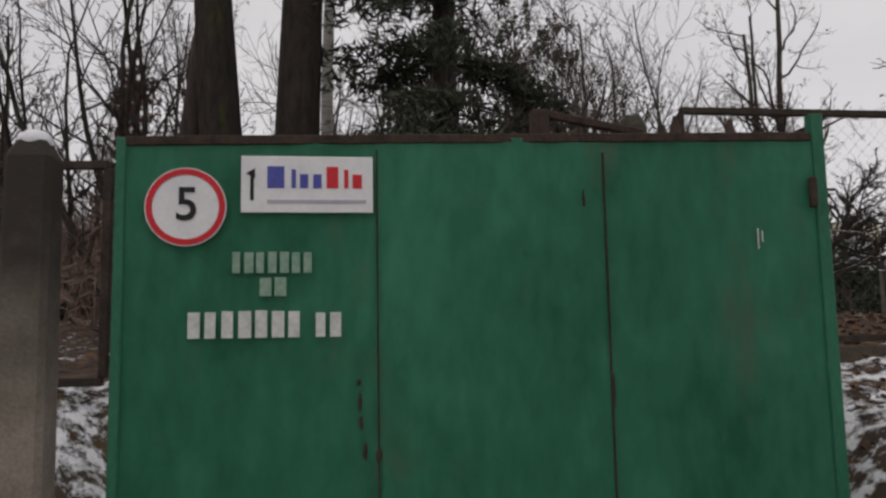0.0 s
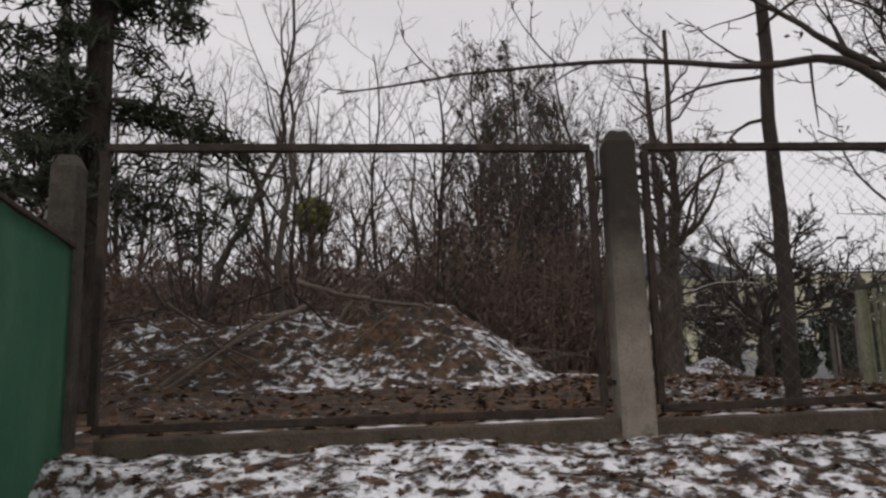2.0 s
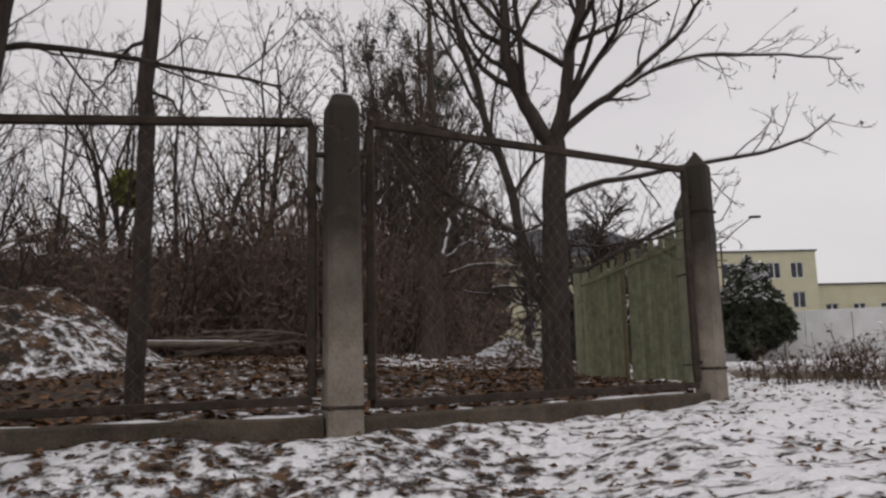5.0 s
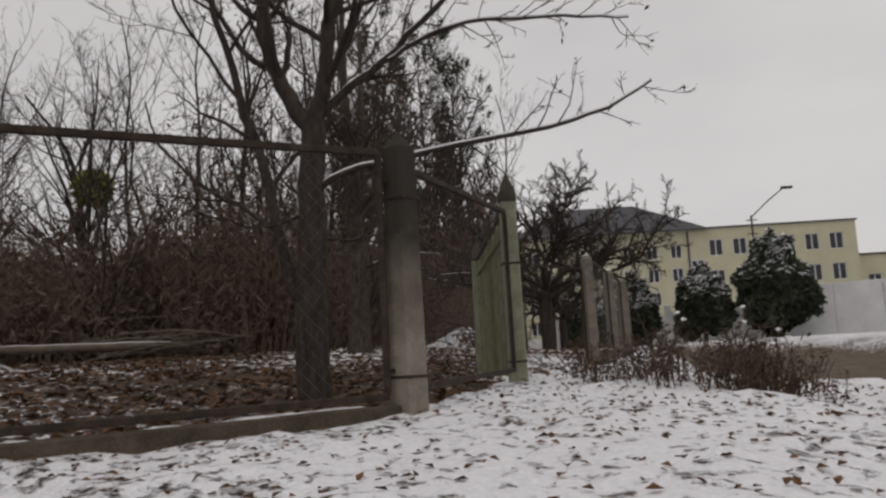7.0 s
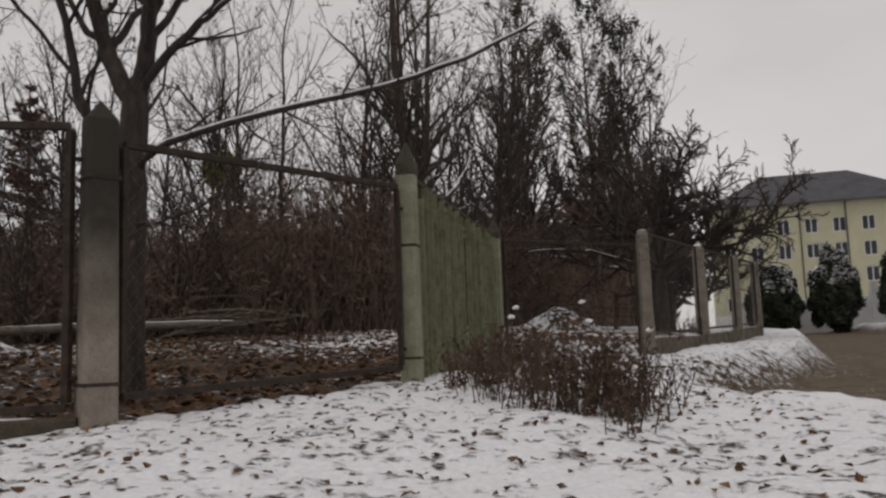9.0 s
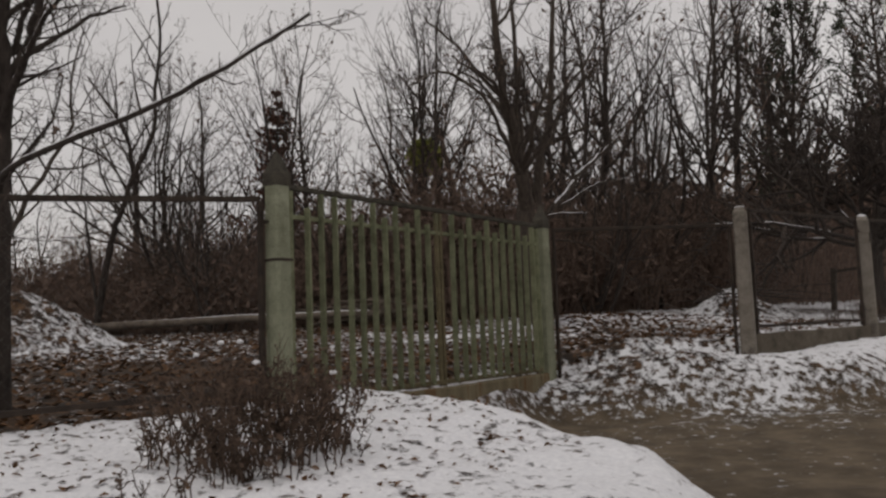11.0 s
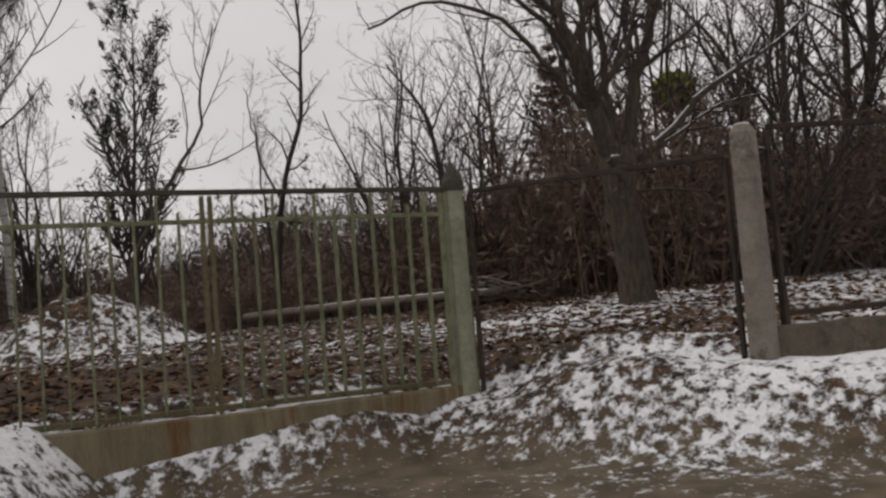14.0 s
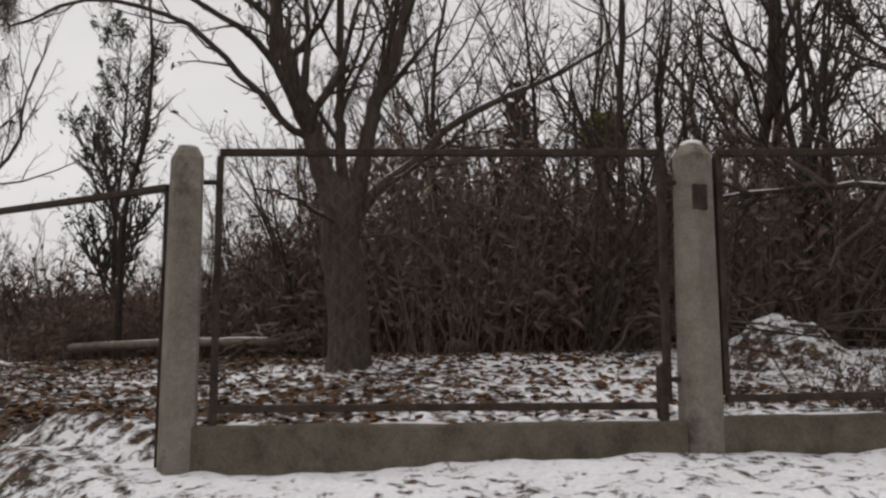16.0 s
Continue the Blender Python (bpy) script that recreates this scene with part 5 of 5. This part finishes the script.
def branch(pts, r0, r1, label):
    r = np.random.default_rng(int(pts[0][2] * 100))
    out = {}
    ln = curve(pts, r0, r1, 14, 0.02)
    sprout(ln, out, r, 2, 6, 0.6, (0, 0, 0, 2))
    ob = tubes("fallen_branch", [ln], 6, M_WOOD)
    tagged(tubes("twig_spray", out[2] + out.get(3, []), 3, M_TWIG, ob), kind="stuff")
    tagged(ob, label, "branch")


branch([(0.15, 10.3, 0.45), (0.8, 10.9, 1.0), (1.6, 11.6, 1.55)], 0.05, 0.03, "grey fallen branch leaning on the earth mound")
branch([(1.4, 11.7, 1.82), (2.1, 11.7, 1.62), (3.0, 11.7, 1.45)], 0.04, 0.02, "fallen branch lying across the mound top")
branch([(1.9, 12.0, 1.35), (2.4, 12.1, 1.9), (3.3, 12.2, 2.35)], 0.03, 0.008, "thin branch sticking out of the mound")
branch([(-0.8, 10.2, 0.5), (-0.4, 10.5, 0.75), (0.3, 10.9, 1.0)], 0.025, 0.012, "thin fallen branch on the mound side")
log((-0.9, 15.2, ground_z(-0.9, 15.2) + 0.3), (4.6, 19.0, ground_z(4.6, 19.0) + 0.25), 0.09, "fallen tree trunk lined with snow lying in the yard")


# ---- ground cover ----
def scatter_leaves(name, n, region, size, keep, material, label, seed):
    r = np.random.default_rng(seed)
    x, y = r.uniform(region[0], region[1], n * 3), r.uniform(region[2], region[3], n * 3)
    z, road, yard = terrain(x, y)
    ok = keep(x, y, road, yard, r)
    x, y, z = x[ok][:n], y[ok][:n], z[ok][:n]
    nz = np.array([noise.noise((a * 1.3, b * 1.3, 0)) * 0.05 + noise.noise((a * 5, b * 5, 3)) * 0.03 + noise.noise((a * 11, b * 11, 7)) * 0.016 for a, b in zip(x, y)])
    ob = flakes(name, np.stack([x, y, z + nz + 0.008], 1), size, material, None, 1.5, 0.75)
    tagged(ob, label, "leaves", kind="stuff")


scatter_leaves("fallen_leaves", 6500, (-1, 14, 3, 13), 0.033, lambda x, y, ro, ya, r: (ro < 0.3) & (ya < 0) & (r.uniform(size=x.size) < np.where(x > 8.5, 0.28, 1)), M_DEADLEAF, "brown fallen leaves poking through the snow", 81)
scatter_leaves("yard_leaves", 10000, (-2, 13, 6, 23), 0.07, lambda x, y, ro, ya, r: (ya > 0.1) & (r.uniform(size=x.size) < np.exp(-((x - 8) / 5) ** 2) + 0.2), M_DEADLEAF, "thick layer of brown fallen leaves in the yard", 82)


def weed_clump(name, x, y, n, rad, h, seed, heads=0):
    """Dead weeds: tufts of leaning stalks that branch towards their tops."""
    r = np.random.default_rng(seed)
    root = new(name)
    z0 = ground_z(x, y)
    root.location = (x, y, z0)
    tufts = r.normal(size=(max(5, n // 9), 2)) * rad * 0.6
    lines, tops = [], []
    for k in range(n):
        px, py = tufts[int(r.integers(0, len(tufts)))] + r.normal(size=2) * 0.07
        hh = h * r.uniform(0.3, 1.0) * (1.1 - 0.5 * min(math.hypot(px, py) / rad, 1))
        lx, ly = r.normal(size=2) * 0.3 * hh
        dz = ground_z(x + px, y + py) - z0
        t = np.array([0, 0.35, 0.7, 1])
        pts = np.stack([px + lx * t ** 1.4, py + ly * t ** 1.4, dz - 0.06 + (hh + 0.06) * t], 1)
        pts[1:, :2] += r.normal(size=(3, 2)) * 0.012
        lines.append((pts, np.array([0.005, 0.0042, 0.0034, 0.002])))
        tops.append(pts[-1])
        for q in range(6):
            f = r.uniform(0.3, 0.97)
            p = np.array([np.interp(f, t, pts[:, i]) for i in range(3)])
            e = p + unit(r.normal(size=3) + np.array((0, 0, 0.9))) * hh * r.uniform(0.12, 0.34)
            lines.append((np.stack([p, (p + e) / 2 + r.normal(size=3) * 0.008, e]), np.array([0.003, 0.0026, 0.0015])))
            tops.append(e)
    tagged(tubes("stalks", lines, 3, M_STALK, root), kind="stuff")
    tp = np.array(tops)
    tagged(flakes("withered_leaves", tp[r.integers(0, len(tp), n * 4)] + r.normal(size=(n * 4, 3)) * 0.02, 0.024, M_STALK, root, 2.0), kind="stuff")
    high = tp[np.argsort(-tp[:, 2])]
    for k in range(heads):
        bm = bmesh.new()
        bmesh.ops.create_icosphere(bm, subdivisions=2, radius=0.017, matrix=pose(*high[k * 5]) @ Matrix.Diagonal((1.4, 1.0, 0.75, 1)))
        for v in bm.verts:
            v.co += Vector(r.normal(size=3)) * 0.003
        part("snow_tuft", bm, M_SNOW, root, "small tuft of snow on a seed head", True)
    return tagged(root, "clump of dry brown weed stalks standing in the snow", "weeds", "dry weed clumps")


weed_clump("dry_weeds", 12.70, 9.15, 85, 0.5, 0.6, 91, 2)
weed_clump("dry_weeds", 13.00, 9.45, 70, 0.4, 0.5, 92, 1)
weed_clump("dry_weeds", 12.30, 9.60, 85, 0.5, 0.7, 93, 2)
weed_clump("dry_weeds", 12.00, 10.0, 60, 0.4, 0.6, 94)
weed_clump("dry_weeds", 11.65, 10.6, 50, 0.4, 0.5, 95)
weed_clump("dry_weeds", 13.10, 8.85, 40, 0.35, 0.36, 96)
weed_clump("dry_weeds", 13.0, 22.0, 52, 0.6, 0.51, 98)


# ---- across the road: school-like block, wall, conifers, lamp ----
def window(x, z, w, h, parent, frame):
    win = new("window")
    win.parent = parent
    P = lambda bm: (bmesh.ops.transform(bm, matrix=frame, verts=bm.verts), bm)[1]
    part("pane", P(box_bm(x, x + w, 0.16, 0.18, z, z + h)), M_GLASS, win)
    bm = box_bm(x, x + w, 0.08, 0.15, z, z + 0.09)
    for a in ((x, x + w, z + h - 0.09, z + h), (x, x + 0.09, z + 0.09, z + h - 0.09), (x + w - 0.09, x + w, z + 0.09, z + h - 0.09), (x + w / 2 - 0.05, x + w / 2 + 0.05, z + 0.09, z + h - 0.09)):
        box_bm(a[0], a[1], 0.08, 0.15, a[2], a[3], 0, bm)
    part("frame", P(bm), M_FRAME, win)


def facade(parent, frame, length, floors, base, storey, xs, w, h, sill, top):
    """A wall with real openings, from piers and bands, with a window in each opening."""
    bm = bmesh.new()
    z = base
    for f in range(floors):
        z0, z1 = base + f * storey + sill, base + f * storey + sill + h
        box_bm(0, length, 0, 0.4, z, z0, 0, bm)
        last = 0
        for x in xs:
            box_bm(last, x, 0, 0.4, z0, z1, 0, bm)
            last = x + w
        box_bm(last, length, 0, 0.4, z0, z1, 0, bm)
        z = z1
    box_bm(0, length, 0, 0.4, z, top, 0, bm)
    bmesh.ops.transform(bm, matrix=frame, verts=bm.verts)
    part("wall", bm, M_PLASTER, parent)
    for f in range(floors):
        for x in xs:
            window(x, base + f * storey + sill, w, h, parent, frame)


block = new("yellow_building")
BZ = 1.75
FY = 95.0


def shift_part(name, bm, material, parent, frame, label=""):
    bmesh.ops.transform(bm, matrix=frame, verts=bm.verts)
    return part(name, bm, material, parent, label)


# hip-roofed older wing of four low storeys, then the plain wing of three
f_old = pose(14.6, FY, 0)
facade(block, f_old, 18.9, 4, BZ, 2.55, [1.2 + 2.63 * i for i in range(7)], 1.25, 1.5, 1.25, BZ + 12.0)
shift_part("core", box_bm(0, 18.9, 0.42, 12, BZ, BZ + 11.9), M_PLASTER, block, f_old)
bm = bmesh.new()
ev = [bm.verts.new(p) for p in ((-0.7, -0.7, BZ + 12.0), (21.2, -0.7, BZ + 12.0), (21.2, 12.7, BZ + 12.0), (-0.7, 12.7, BZ + 12.0))]
rd = [bm.verts.new(p) for p in ((6.0, 6, BZ + 16.1), (14.4, 6, BZ + 16.1))]
for fc in ((ev[0], ev[1], rd[1], rd[0]), (ev[1], ev[2], rd[1]), (ev[2], ev[3], rd[0], rd[1]), (ev[3], ev[0], rd[0]), (ev[3], ev[2], ev[1], ev[0])):
    bm.faces.new(fc)
shift_part("roof", bm, M_ROOF, block, f_old, "dark hipped roof")
shift_part("gutter", box_bm(-0.75, 21.2, -0.85, -0.68, BZ + 11.86, BZ + 12.02, 0.02), M_ROOF, block, f_old)
for u in (8.6, 12.9):
    shift_part("downpipe", box_bm(u, u + 0.12, -0.13, -0.01, BZ, BZ + 11.9), M_ROOF, block, f_old)
shift_part("plinth_band", box_bm(-0.05, 18.95, -0.06, 0.0, BZ - 0.5, BZ + 0.9), M_WALLWHITE, block, f_old)
f_new = pose(33.55, FY - 0.05, 0)
facade(block, f_new, 18.2, 3, BZ, 3.38, [2.25 + 2.6 * i for i in range(6)], 1.5, 1.85, 2.2, BZ + 12.0)
for z in (BZ + 3.6, BZ + 7.6):
    window(0.15, z, 1.3, 1.0, block, f_new @ pose(0, -0.22, 0))
shift_part("core", box_bm(0, 18.2, 0.42, 10, BZ, BZ + 11.9), M_PLASTER, block, f_new)
shift_part("parapet", box_bm(2.2, 18.4, -0.2, 10.2, BZ + 12.0, BZ + 12.18, 0.03), M_ROOF, block, f_new, "dark roof edge")
shift_part("downpipe", box_bm(-0.1, 0.08, -0.15, -0.01, BZ, BZ + 11.8), M_ROOF, block, f_new)
tagged(block, "pale yellow plastered building, one wing under a dark hipped roof", "building")

low_block = new("low_building")
f_low = pose(51.9, 97.0, 0)
facade(low_block, f_low, 34, 2, BZ, 3.38, [1.5 + 3.2 * i for i in range(9)], 1.5, 1.6, 1.2, BZ + 8.3)
shift_part("core", box_bm(0, 34, 0.42, 10, BZ, BZ + 8.2), M_PLASTER, low_block, f_low)
shift_part("parapet", box_bm(0.0, 34.2, -0.2, 10.2, BZ + 8.3, BZ + 8.5, 0.03), M_ROOF, low_block, f_low)
tagged(low_block, "lower pale yellow wing with a flat roof", "building")

shed = new("shed")
f_shed = pose(44.5, 78.0, 0, 0, 0, -8)
shift_part("wall", box_bm(0, 24, 0, 7, 1.0, 5.4, 0.02), M_CONCRETE, shed, f_shed, "grey brick wall")
shift_part("roof", box_bm(-0.4, 24.4, -0.5, 7.4, 5.41, 5.55, 0.03), M_ROOF, shed, f_shed)
shift_part("snow_cover", box_bm(-0.38, 24.35, -0.46, 7.35, 5.552, 5.72, 0.05), M_SNOW, shed, f_shed, "even snow on the flat roof")
tagged(shed, "low grey shed with snow on its flat roof", "shed")

wall = new("white_wall")
for i in range(9):
    a = Vector((32.0 + i * 2.7, 62.5 - i * 1.4, 0))
    z = ground_z(a.x, a.y)
    shift_part("wall_slab", box_bm(0, 3.0, -0.1, 0.1, z - 0.3, z + 3.5, 0.03), M_WALLWHITE, wall, pose(a.x, a.y, 0, 0, 0, -27.4))
for i in range(6):
    x = 16.3 + i * 2.62
    z = ground_z(x, 66)
    shift_part("wall_slab", box_bm(0, 2.55, -0.1, 0.1, z - 0.3, z + 2.3, 0.03), M_WALLWHITE, wall, pose(x, 66.5 - 0.55 * i, 0, 0, 0, -12))
    shift_part("pier", box_bm(-0.22, 0.22, -0.25, 0.2, z - 0.3, z + 2.75, 0.03), M_WALLWHITE, wall, pose(x - 0.05, 66.5 - 0.55 * i, 0))
tagged(wall, "whitewashed concrete slab wall along the far verge", "wall")

for i, (x, y, h, w) in enumerate(((30.2, 59.5, 7.3, 6.6), (25.6, 60.5, 5.4, 4.6), (21.3, 61.5, 5.6, 3.6), (17.7, 62.0, 4.8, 3.9))):
    o = round_conifer(70 + i, h, w, 12000)
    o.matrix_world = pose(x, y, ground_z(x, y))
    tagged(o, "broad dark conifer dusted with snow beside the road", "tree", "roadside conifers")

lamp = new("street_lamp")
LX, LY = 36.3, 81.5
lz = ground_z(LX, LY)
tubes("pole", [(np.array([(LX, LY, lz - 0.2), (LX, LY, lz + 7), (LX, LY, lz + 11.5)]), np.array([0.13, 0.11, 0.08]))], 10, M_STEEL, lamp)
tubes("arm", [(np.array([(LX, LY, lz + 11.3), (LX + 1.7, LY, lz + 12.8), (LX + 3.2, LY, lz + 13.9)]), np.array([0.06, 0.055, 0.05]))], 6, M_STEEL, lamp)
for dz in (9.7, 11.0):
    part("cross_arm", box_bm(LX - 0.5, LX + 0.5, LY - 0.05, LY + 0.05, lz + dz, lz + dz + 0.09, 0.01), M_STEEL, lamp)
part("lamp_head", box_bm(LX + 3.0, LX + 4.1, LY - 0.2, LY + 0.2, lz + 13.85, lz + 14.08, 0.06), M_STEEL, lamp)
tagged(lamp, "tall grey street lamp with an angled arm", "street lamp")

# remains of a low fence behind the gap
low_fence = new("low_fence")
LOW = [(11.0, 28.1), (11.8, 27.6), (12.6, 27.1), (13.4, 26.7)]
tops = []
for i, (x, y) in enumerate(LOW):
    z = ground_z(x, y)
    h = (1.0, 1.12, 1.2, 1.15)[i]
    ob = part("post", box_bm(-0.06, 0.06, -0.06, 0.06, -0.2, h, 0.012), M_BARK_GREY, low_fence)
    ob.matrix_world = pose(x, y, z, 0, (3, -2, 1, 4)[i], 12 * i)
    tops.append((x, y, z + h - 0.1))
for a, b in zip(tops, tops[1:]):
    bar("rail", a, b, 0.05, 0.07, M_BARK_GREY, low_fence)
tagged(low_fence, "leaning remains of a low grey wooden fence", "fence")
